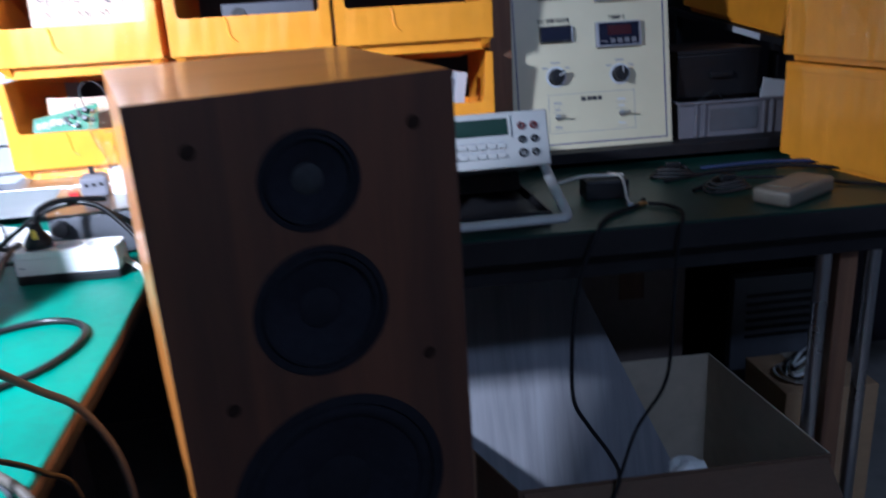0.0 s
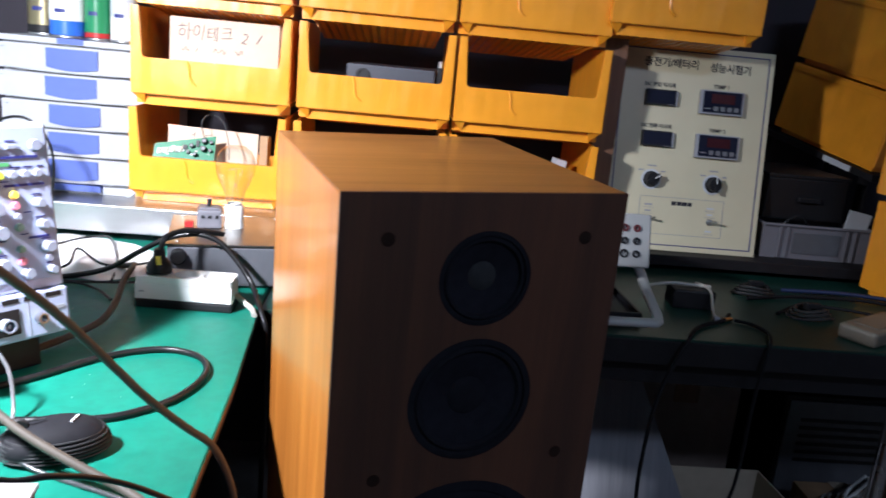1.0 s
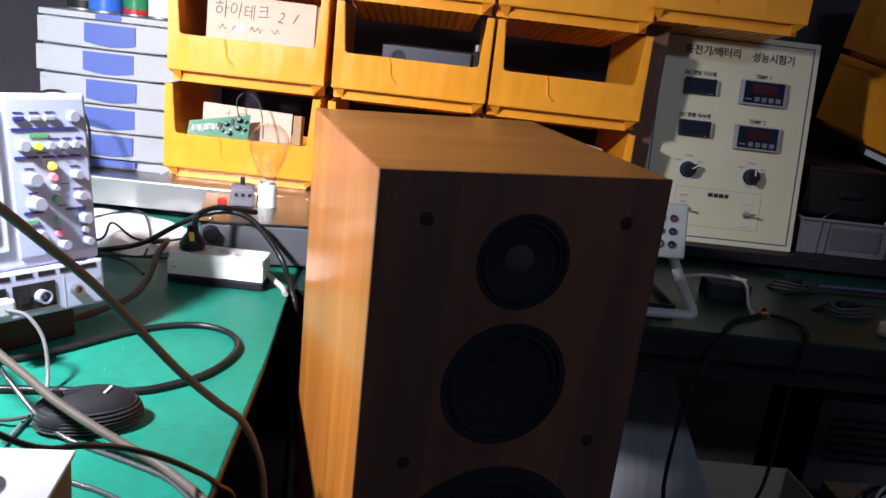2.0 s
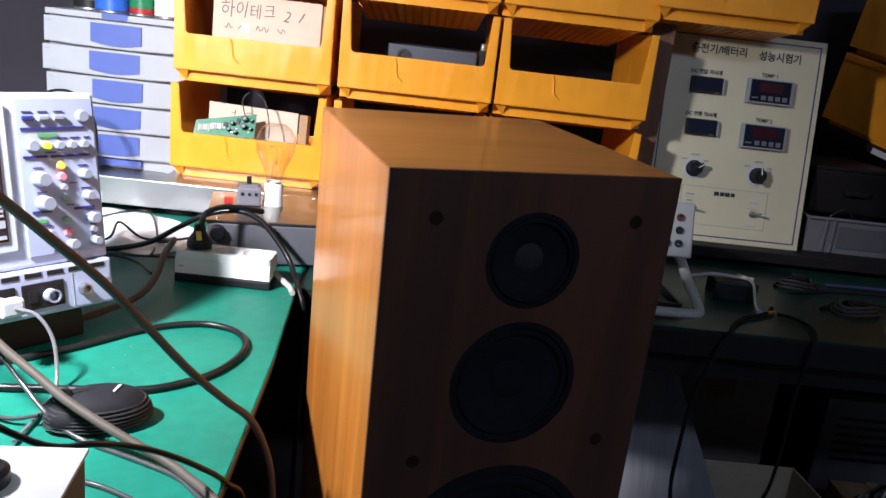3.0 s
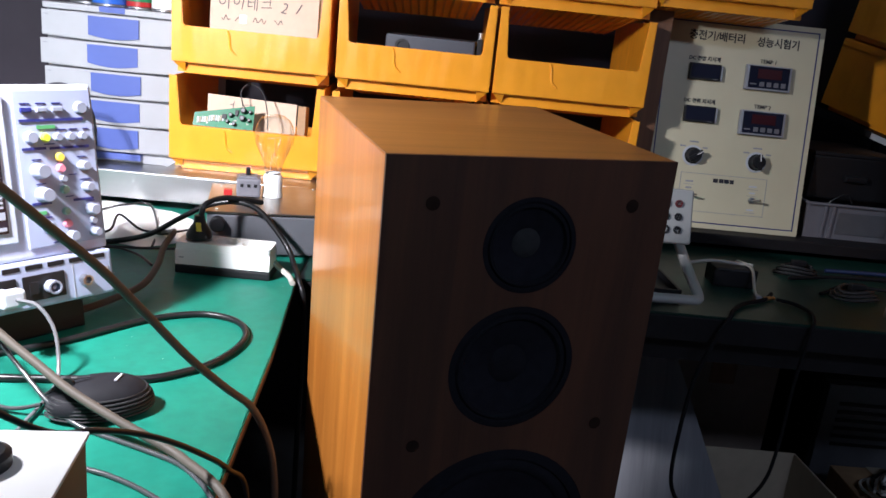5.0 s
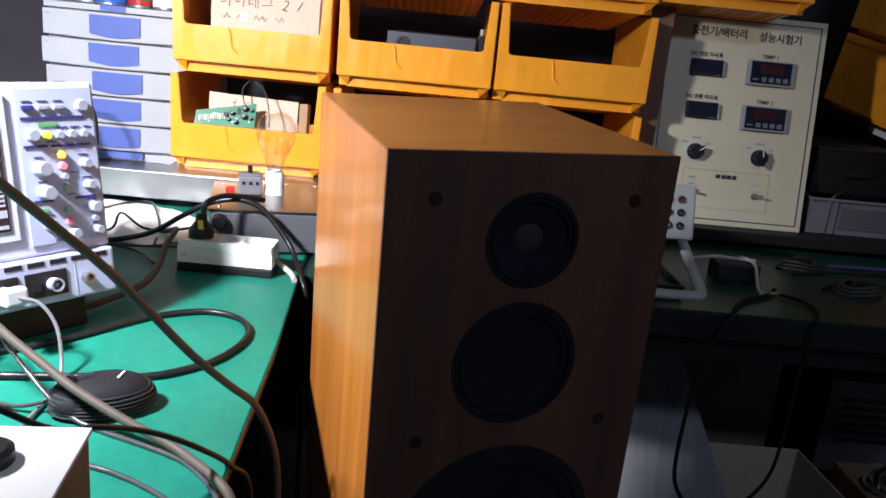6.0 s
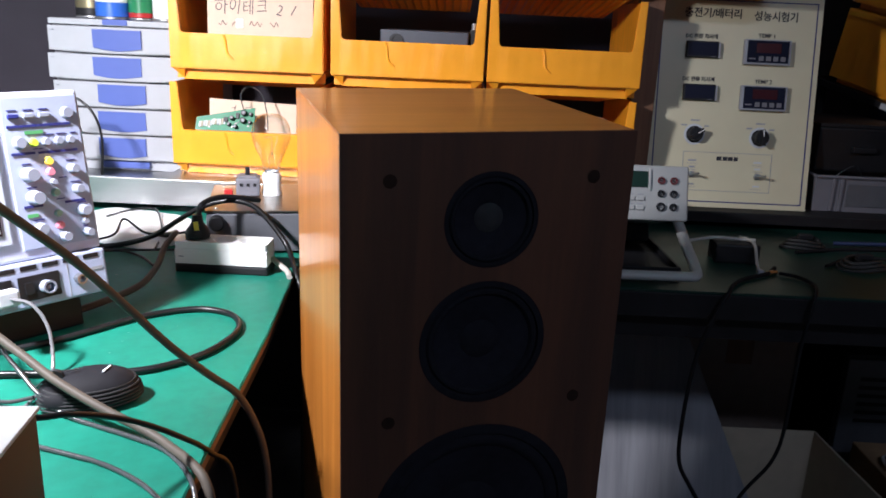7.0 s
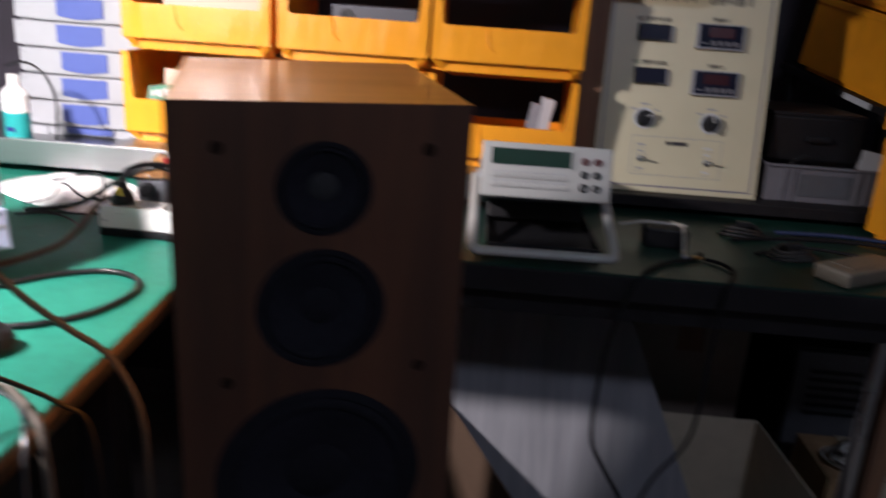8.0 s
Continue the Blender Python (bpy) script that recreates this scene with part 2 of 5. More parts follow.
CLEAR = thin_glass("clear_bulb_glass")
SMOKE = mat("smoked_display", (0.012, 0.014, 0.03), 0.12, vary=0.1, scale=30, bump=0.0)
LCD = mat("dark_green_display", (0.01, 0.03, 0.022), 0.15, vary=0.1, scale=30, bump=0.0)
PAINT = mat("pale_bounce_paint", (0.45, 0.46, 0.48), 0.8, vary=0.08, scale=8, bump=0.1, dirt=0.15)
# wall paint darkened: the dim light behind the benches is in the colour
WALL = mat("darkened_wall_paint", (0.040, 0.033, 0.046), 0.8, vary=0.15, scale=8, bump=0.1, dirt=0.3)
FLOOR = mat("worn_dark_floor", (0.26, 0.245, 0.23), 0.6, vary=0.2, scale=14, bump=0.1, dirt=0.4)
CEIL = mat("ceiling_paint", (0.6, 0.6, 0.6), 0.9, vary=0.06, scale=10, bump=0.05)


# ---- mesh helpers ----
def link_mesh(name, bm, material, parent=None, label="", smooth=None):
    me = bpy.data.meshes.new(name)
    bmesh.ops.recalc_face_normals(bm, faces=bm.faces)
    if smooth is not None:
        for f in bm.faces:
            f.smooth = True
        for e in bm.edges:
            if len(e.link_faces) == 2 and e.calc_face_angle(0) > radians(smooth):
                e.smooth = False
    bm.to_mesh(me)
    bm.free()
    me.materials.append(material)
    ob = new(name, me)
    ob.parent = parent
    if label:
        ob["label"] = label
    return ob


def part(name, bm, material, parent, label="", smooth=None):
    return link_mesh(name, bm, material, parent, label, smooth)


def thing(name, m, label, category, group="", kind=""):
    ob = new(name)
    ob.empty_display_size = 0.02
    ob.matrix_world = m
    return tagged(ob, label, category, group, kind)


def merge(bm, other):
    me = bpy.data.meshes.new("scratch")
    other.to_mesh(me)
    other.free()
    bm.from_mesh(me)
    bpy.data.meshes.remove(me)
    return bm


def box(x0, x1, y0, y1, z0, z1, bevel=0.0, bm=None, m=None, seg=2):
    b = bmesh.new()
    bmesh.ops.create_cube(b, size=1, matrix=Matrix.LocRotScale(((x0 + x1) / 2, (y0 + y1) / 2, (z0 + z1) / 2), None, (x1 - x0, y1 - y0, z1 - z0)))
    if bevel:
        bmesh.ops.bevel(b, geom=b.edges[:], offset=bevel, segments=seg, affect="EDGES", profile=0.6)
    if m is not None:
        b.transform(m)
    return merge(bm, b) if bm is not None else b


def lathe(profile, seg=32, bm=None, m=None):
    """A body turned round z from (radius, height) pairs."""
    b = bmesh.new()
    rings = []
    for r, z in profile:
        if r < 1e-6:
            rings.append([b.verts.new((0, 0, z))])
        else:
            rings.append([b.verts.new((r * math.cos(2 * math.pi * i / seg), r * math.sin(2 * math.pi * i / seg), z)) for i in range(seg)])
    for a, c in zip(rings, rings[1:]):
        for i in range(seg):
            j = (i + 1) % seg
            q = [a[i % len(a)], a[j % len(a)], c[j % len(c)], c[i % len(c)]]
            q = list(dict.fromkeys(q))
            if len(q) > 2:
                b.faces.new(q)
    if m is not None:
        b.transform(m)
    return merge(bm, b) if bm is not None else b


def smooth_line(points, steps=8):
    P = [Vector(p) for p in points]
    P = [P[0] * 2 - P[1]] + P + [P[-1] * 2 - P[-2]]
    out = []
    for i in range(1, len(P) - 2):
        a, b, c, d = P[i - 1:i + 3]
        for k in range(steps):
            t = k / steps
            out.append(0.5 * (2 * b + (c - a) * t + (2 * a - 5 * b + 4 * c - d) * t * t + (3 * b - a - 3 * c + d) * t ** 3))
    out.append(P[-2])
    return out


def tube(points, r, seg=10, steps=8, bm=None, flat=1.0):
    line = smooth_line(points, steps) if steps else [Vector(p) for p in points]
    b = bmesh.new()
    rings = []
    side = None
    for i, p in enumerate(line):
        d = (line[min(i + 1, len(line) - 1)] - line[max(i - 1, 0)]).normalized()
        if side is None:
            side = d.cross(Vector((0, 0, 1)) if abs(d.z) < 0.9 else Vector((1, 0, 0))).normalized()
        side = (side - d * side.dot(d)).normalized()
        up = d.cross(side)
        rings.append([b.verts.new(p + r * (math.cos(2 * math.pi * k / seg) * side + flat * math.sin(2 * math.pi * k / seg) * up)) for k in range(seg)])
    for a, c in zip(rings, rings[1:]):
        for k in range(seg):
            b.faces.new((a[k], a[(k + 1) % seg], c[(k + 1) % seg], c[k]))
    b.faces.new(rings[0][::-1]), b.faces.new(rings[-1])
    return merge(bm, b) if bm is not None else b


def slab(outline, z0, z1, bevel=0.0):
    """A plate from an outline in x and y."""
    b = bmesh.new()
    f = b.faces.new([b.verts.new((x, y, z0)) for x, y in outline])
    r = bmesh.ops.extrude_face_region(b, geom=[f])
    bmesh.ops.translate(b, vec=(0, 0, z1 - z0), verts=[v for v in r["geom"] if isinstance(v, bmesh.types.BMVert)])
    if bevel:
        bmesh.ops.bevel(b, geom=[e for e in b.edges if abs(e.verts[0].co.z - e.verts[1].co.z) < 1e-6], offset=bevel, segments=2, affect="EDGES")
    return b


def upright(outline, y0, y1, bevel=0.0):
    """A plate from an outline in x and z, from y0 to y1."""
    b = slab(outline, 0, y1 - y0, bevel)
    b.transform(Matrix(((1, 0, 0, 0), (0, 0, 1, y0), (0, 1, 0, 0), (0, 0, 0, 1))))
    return b


def arc(cx, cy, r, a0, a1, n=6):
    return [(cx + r * math.cos(radians(a0 + (a1 - a0) * i / n)), cy + r * math.sin(radians(a0 + (a1 - a0) * i / n))) for i in range(n + 1)]


def rounded(x0, x1, z0, z1, r, n=5):
    return arc(x1 - r, z1 - r, r, 0, 90, n) + arc(x0 + r, z1 - r, r, 90, 180, n) + arc(x0 + r, z0 + r, r, 180, 270, n) + arc(x1 - r, z0 + r, r, 270, 360, n)


def lettering(words, size, material, parent, x, z, y=-0.0008, name="lettering", wide=1.0, slant=0.0, turn=0.0, weight=0.012):
    """Words on an upright face, in the built-in font, centred at x, z."""
    cu = bpy.data.curves.new(name, "FONT")
    cu.body, cu.size, cu.align_x, cu.align_y, cu.extrude = words, size, "CENTER", "CENTER", 0.0002
    cu.shear, cu.resolution_u, cu.offset = slant, 3, size * weight
    tmp = new("scratch_text", cu)
    bpy.context.view_layer.update()
    me = bpy.data.meshes.new_from_object(tmp.evaluated_get(bpy.context.evaluated_depsgraph_get()))
    bpy.data.objects.remove(tmp)
    me.name = name
    me.transform(Matrix.Translation((x, y, z)) @ Matrix.Rotation(radians(90), 4, "X") @ Matrix.Rotation(radians(turn), 4, "Z") @ Matrix.Diagonal((wide, 1, 1, 1)))
    me.materials.clear()
    me.materials.append(material)
    ob = new(name, me)
    ob.parent = parent
    return ob


def bars(spots, h, material, parent, name="print_bar", y=-0.0008):
    """Plain printed bars (x, z, width) for writing that cannot be read."""
    for x, z, w in spots:
        part(name, box(x - w / 2, x + w / 2, y, y + 0.0012, z - h / 2, z + h / 2), material, parent)


# ---- room ----
def room():
    tagged(link_mesh("floor", box(-1.7, 1.9, -1.9, 2.15, -0.05, 0), FLOOR), "worn dark workshop floor", "floor", kind="structure")
    tagged(link_mesh("ceiling", box(-1.7, 1.9, -1.9, 2.15, 2.5, 2.55), CEIL), "pale painted workshop ceiling", "ceiling", kind="structure")
    tagged(link_mesh("wall_north", box(-1.7, 1.9, 2.1, 2.2, 0, 2.5), WALL), "painted wall behind the benches, darkened to look dimly lit", "wall", kind="structure")
    # unseen walls, kept pale so they bounce fill light onto the benches
    tagged(link_mesh("wall_south", box(-1.7, 1.9, -2.0, -1.9, 0, 2.5), PAINT), "unseen pale wall, added to bounce fill light", "wall", kind="structure")
    tagged(link_mesh("wall_west", box(-1.8, -1.7, -2.0, 2.2, 0, 2.5), PAINT), "unseen pale wall, added to bounce fill light", "wall", kind="structure")
    tagged(link_mesh("wall_east", box(1.9, 2.0, -2.0, 2.2, 0, 2.5), PAINT), "unseen pale wall, added to bounce fill light", "wall", kind="structure")


room()
DESK = 0.75


# ---- benches ----
def benches():
    b1 = thing("workbench", Matrix(), "workbench with a bright green mat and worn wooden edge", "workbench", "benches")
    left = [(-1.65, -0.3), (-0.322, -0.3), (-0.328, 0.5), (-0.342, 0.9), (-0.358, 1.138), (-0.36, 2.09), (-1.65, 2.09)]
    part("bench_mat", slab(left, DESK - 0.004, DESK, 0.0012), GREEN, b1, "bright green rubber mat")
    inner = [(x - 0.001 if x > -1 else x, y) for x, y in left]
    part("benchtop", slab(inner, DESK - 0.014, DESK - 0.0045, 0.001), EDGE, b1, "brown wooden bench board")
    part("underboard", slab([(x - 0.004 if x > -1 else x, y) for x, y in inner], DESK - 0.032, DESK - 0.0143), BLACKMETAL, b1)
    part("apron", slab([(-1.6, -0.25), (-0.40, -0.25), (-0.42, 1.1), (-0.42, 2.05), (-1.6, 2.05)], DESK - 0.11, DESK - 0.0323), BLACKMETAL, b1)
    for x, y in ((-0.46, -0.2), (-0.46, 0.95), (-1.55, -0.2), (-1.55, 1.95)):
        part("leg", box(x - 0.025, x + 0.025, y - 0.025, y + 0.025, 0, DESK - 0.11, 0.003), BLACKMETAL, b1)
    b2 = thing("workbench", Matrix(), "shaded workbench with a darkened green mat and black front", "workbench", "benches")
    part("bench_mat", slab([(-0.356, 1.14), (1.35, 1.14), (1.35, 2.09), (-0.356, 2.09)], DESK - 0.004, DESK, 0.0012), DGREEN, b2, "green mat with shade put into its dark colour")
    part("benchtop", box(-0.355, 1.35, 1.142, 2.09, DESK - 0.045, DESK - 0.0045, 0.002), BLACKMETAL, b2)
    part("apron", box(-0.33, 1.32, 1.17, 1.19, DESK - 0.088, DESK - 0.0455, 0.002), BLACKMETAL, b2)
    part("leg", lathe([(0, 0), (0.013, 0), (0.013, DESK - 0.0455), (0, DESK - 0.0455)], 20, m=Matrix.Translation((0.712, 1.205, 0))), CHROME, b2, "chromed steel tube leg", 40)
    part("leg", box(0.735, 0.768, 1.195, 1.225, 0, DESK - 0.0455, 0.003), BROWN, b2, "brown wooden leg")
    part("leg", lathe([(0, 0), (0.013, 0), (0.013, DESK - 0.0455), (0, DESK - 0.0455)], 20, m=Matrix.Translation((0.84, 1.26, 0))), CHROME, b2, "chromed steel tube leg", 40)
    part("leg", box(1.25, 1.30, 1.98, 2.03, 0, DESK - 0.0455, 0.003), BLACKMETAL, b2)
    # low riser shelves at the back of both benches
    s1 = thing("riser_shelf", Matrix(), "low shelf with a brushed aluminium front under the yellow bins", "shelf")
    part("shelf_board", box(-0.675, 0.22, 1.462, 2.08, 0.792, 0.818, 0.001), STEEL, s1)
    part("shelf_board", box(-1.3, -0.676, 1.462, 2.08, 0.769, 0.7797, 0.001), STEEL, s1)
    part("front_rail", box(-1.3, 0.22, 1.448, 1.4615, 0.768, 0.8185, 0.002), STEEL, s1, "brushed aluminium front rail")
    for x, top in ((-1.28, 0.7688), (-0.72, 0.7688), (-0.62, 0.7918), (0.16, 0.7918)):
        part("support", box(x, x + 0.03, 1.50, 2.05, DESK, top), BLACKMETAL, s1)
    s2 = thing("riser_shelf", Matrix(), "low black shelf under the test panel", "shelf")
    part("shelf_board", box(0.24, 1.34, 1.545, 2.08, 0.762, 0.784, 0.002), BLACKMETAL, s2)
    for x in (0.26, 0.75, 1.28):
        part("support", box(x, x + 0.03, 1.57, 2.05, DESK, 0.7618), BLACKMETAL, s2)


benches()


# ---- loudspeaker ----
def loudspeaker():
    H, W, D = 1.040, 0.2625, 0.301
    lean = pose(0, 0, 0, 1.55, -0.85, 17.67)
    sp = thing("loudspeaker", Matrix.Translation(Vector((-0.2147, 0.617, 1.0402)) - lean @ Vector((0, 0, H))) @ lean, "floor-standing three-way loudspeaker in varnished orange-brown veneer", "loudspeaker")
    t = 0.018
    for x0, x1 in ((0, t), (W - t, W)):
        part("side_panel", box(x0, x1, 0.0042, D, 0, H - 0.0016, 0.0008), VENEER_Z, sp, "varnished strip veneer side")
    part("top_panel", box(0.0004, W - 0.0004, 0.0042, D - 0.0004, H - 0.0013, H, 0.0004), VENEER_X, sp, "varnished top, veneer darkened for its dimmer light")
    part("back_panel", box(t, W - t, D - t, D - 0.001, 0, H - 0.0018), VENEER_Z, sp)
    # front baffle with three round cut-outs
    drivers = ((0.1313, 0.964, 0.0432), (0.1292, 0.849, 0.0598), (0.1288, 0.664, 0.1015))
    bf = bmesh.new()
    outer = [bf.verts.new((x, 0.0, z)) for x, z in ((0, 0), (W, 0), (W, H), (0, H))]
    edges = [bf.edges.new((outer[i], outer[(i + 1) % 4])) for i in range(4)]
    for cx, cz, r in drivers:
        ring = [bf.verts.new((x, 0.0, z)) for x, z in arc(cx, cz, r, 0, 360, 48)[:-1]]
        edges += [bf.edges.new((ring[i], ring[(i + 1) % 48])) for i in range(48)]
    bmesh.ops.triangle_fill(bf, use_beauty=True, edges=edges)
    r = bmesh.ops.extrude_face_region(bf, geom=bf.faces[:])
    bmesh.ops.translate(bf, vec=(0, 0.004, 0), verts=[v for v in r["geom"] if isinstance(v, bmesh.types.BMVert)])
    part("baffle", bf, BAFFLE, sp, "front baffle veneer with shade put into its dark colour")
    turn = Matrix.Rotation(radians(90), 4, "X")
    for (cx, cz, r), name in zip(drivers, ("tweeter", "midrange_driver", "woofer")):
        m = Matrix.Translation((cx, 0.001, cz)) @ turn
        basket = part(name, lathe([(r, -0.004), (r, 0.0006), (r - 0.002, 0.0012), (r * 0.9, 0.0012), (r * 0.88, -0.002), (r * 0.88, -0.004)], 48, m=m), BASKET, sp, "black driver basket", 30)
        part("surround", lathe([(r * 0.885, -0.001), (r * 0.85, 0.0012), (r * 0.80, 0.0012), (r * 0.765, -0.001), (r * 0.765, -0.004)], 48, m=m), BASKET, basket, "", 40)
        part("cone", lathe([(r * 0.77, -0.002), (r * 0.5, -0.004 - r * 0.03), (r * 0.3, -0.006 - r * 0.06)], 48, m=m), CONE, basket, "black paper cone", 40)
        part("dust_cap", lathe([(r * 0.31, -0.0055 - r * 0.06), (r * 0.24, -0.0045 - r * 0.045), (r * 0.12, -0.0038 - r * 0.035), (0, -0.0035 - r * 0.03)], 32, m=m), BASKET if name != "tweeter" else DCAP, basket, "", 60)
        part("backing", lathe([(0, -0.03 - r * 0.2), (r * 0.99, -0.03 - r * 0.2), (r * 0.99, -0.004)], 32, m=m), BASKET, basket)
    for x, z in ((0.041, 1.001), (0.224, 1.000), (0.043, 0.778), (0.224, 0.785)):
        m = Matrix.Translation((x, 0.001, z)) @ turn
        part("grille_socket", lathe([(0.0062, -0.0005), (0.0060, 0.0014), (0.0045, 0.0016), (0, 0.0016)], 20, m=m), SOCKET, sp, "dark round grille socket", 30)


loudspeaker()


# ---- yellow storage bins ----
BIN_W, BIN_H, BIN_D = 0.286, 0.179, 0.33


def storage_bin(fall=0.0):
    ob = thing("storage_bin", Matrix(), "yellow plastic stacking bin with an open front", "storage bin", "stacked yellow bins")
    w, h, d = BIN_W / 2, BIN_H, BIN_D
    lip0, lip1, e = 0.0215, 0.086, 0.020
    # front frame: lip with two side posts and rounded inner corners
    right = [(w, lip0), (w, h - 0.003), (w - e + 0.006, h - 0.003)] + arc(w - e - 0.008, lip1 + 0.008, 0.008, 0, -90, 5)
    left = [(-x, z) for x, z in reversed(right)]
    part("front_frame", upright(right + left, 0, 0.005, 0.0014), YELLOW, ob, "", 40)
    # lip thickness rolled to the inside
    part("lip_rim", box(-w + e + 0.004, w - e - 0.004, 0.0052, 0.016, lip1 - 0.006, lip1 - 0.0005, 0.0015), YELLOW, ob)
    for s in (-1, 1):
        x0, x1 = sorted((s * (w - 0.001), s * (w - 0.005)))
        part("side_wall", box(x0, x1, 0.0055, d, lip0 + 0.003, h - 0.004, 0.001), YELLOW, ob)
        # sloping wedge between the lip and the narrower base
        wedge = bmesh.new()
        v = [wedge.verts.new(c) for c in ((s * (w - 0.001), 0.0055, lip0), (s * (w - 0.001), d, lip0 + 0.003), (s * (w - 0.020), d, 0.001), (s * (w - 0.020), 0.021, 0.001), (s * (w - 0.024), 0.0055, lip0), (s * (w - 0.024), d, lip0 + 0.003))]
        for q in ((0, 1, 2, 3), (4, 5, 2, 3), (0, 3, 4), (0, 1, 5, 4), (1, 2, 5)):
            wedge.faces.new([v[i] for i in q])
        part("base_wedge", wedge, YELLOW, ob)
    part("back_wall", box(-w + 0.0055, w - 0.0055, d - 0.005, d - 0.001, lip0 + 0.003, 0.056, 0.001), YELLOW, ob)
    part("base_front", box(-w + 0.018, w - 0.018, 0.020, 0.024, 0.0, lip0 - 0.0013, 0.001), YELLOW, ob)
    part("base_back", box(-w + 0.018, w - 0.018, d - 0.02, d - 0.001, 0.0, lip0 + 0.0025, 0.001), YELLOW, ob)
    for s in (-1, 1):
        part("stacking_plate", upright([(s * (w - 0.019), 0.0008), (s * (w - 0.0012), 0.0008), (s * (w - 0.0012), lip0 - 0.001), (s * (w - 0.019), lip0 - 0.001)], 0.036, 0.040), YELLOW, ob)
    part("lip_ledge", box(-w + 0.0055, w - 0.0055, 0.0055, 0.0195, lip0 - 0.001, lip0 + 0.002, 0.0006), YELLOW, ob)
    # open grid floor, falling towards the back by "fall"
    tip = Matrix.Translation((0, 0.0245, 0)) @ Matrix.Rotation(-math.atan2(fall, d), 4, "X") @ Matrix.Translation((0, -0.0245, 0))
    for k in range(15):
        x = -w + 0.028 + k * (2 * w - 0.056) / 14
        part("floor_rib", box(x - 0.0022, x + 0.0022, 0.0245, d - 0.0205, 0.0006, 0.0052, m=tip), YELLOW, ob)
    for k in range(22):
        y = 0.030 + k * (d - 0.056) / 21
        part("floor_rib", box(-w + 0.022, w - 0.022, y - 0.0022, y + 0.0022, 0.0010, 0.0048, m=tip), YELLOW, ob)
    # moulded S-shaped ridge on the lip
    part("lip_ridge", tube([(-0.042, -0.0005, lip1 - 0.002), (-0.038, -0.0008, lip1 - 0.012), (-0.037, -0.0008, lip1 - 0.026), (-0.034, -0.0008, lip1 - 0.036), (-0.025, -0.0002, lip1 - 0.044)], 0.0022, 6, 4), YELLOW, ob)
    return ob


BIN_X = (-0.522, -0.222, 0.070)
BIN_Y = 1.502
Z0 = 0.8188
first, raised = storage_bin(), storage_bin(0.040)
for row in range(3):
    for col in range(3):
        m = pose(BIN_X[col] + (0.003 if row == 1 else 0), BIN_Y + (0.004 if row == 1 else 0.008 * row), Z0 + row * (BIN_H + 0.001), 0, 0, 0.4 * (row - col))
        if col:
            copy_thing(first if row == 0 else raised, m)
        elif row == 2:
            copy_thing(raised, m)
        else:
            (first, raised)[row].matrix_world = m
upper = copy_thing(raised, pose(0.345, 1.50, 1.2045))
upper["label"] = "yellow plastic stacking bin standing on the test panel case"


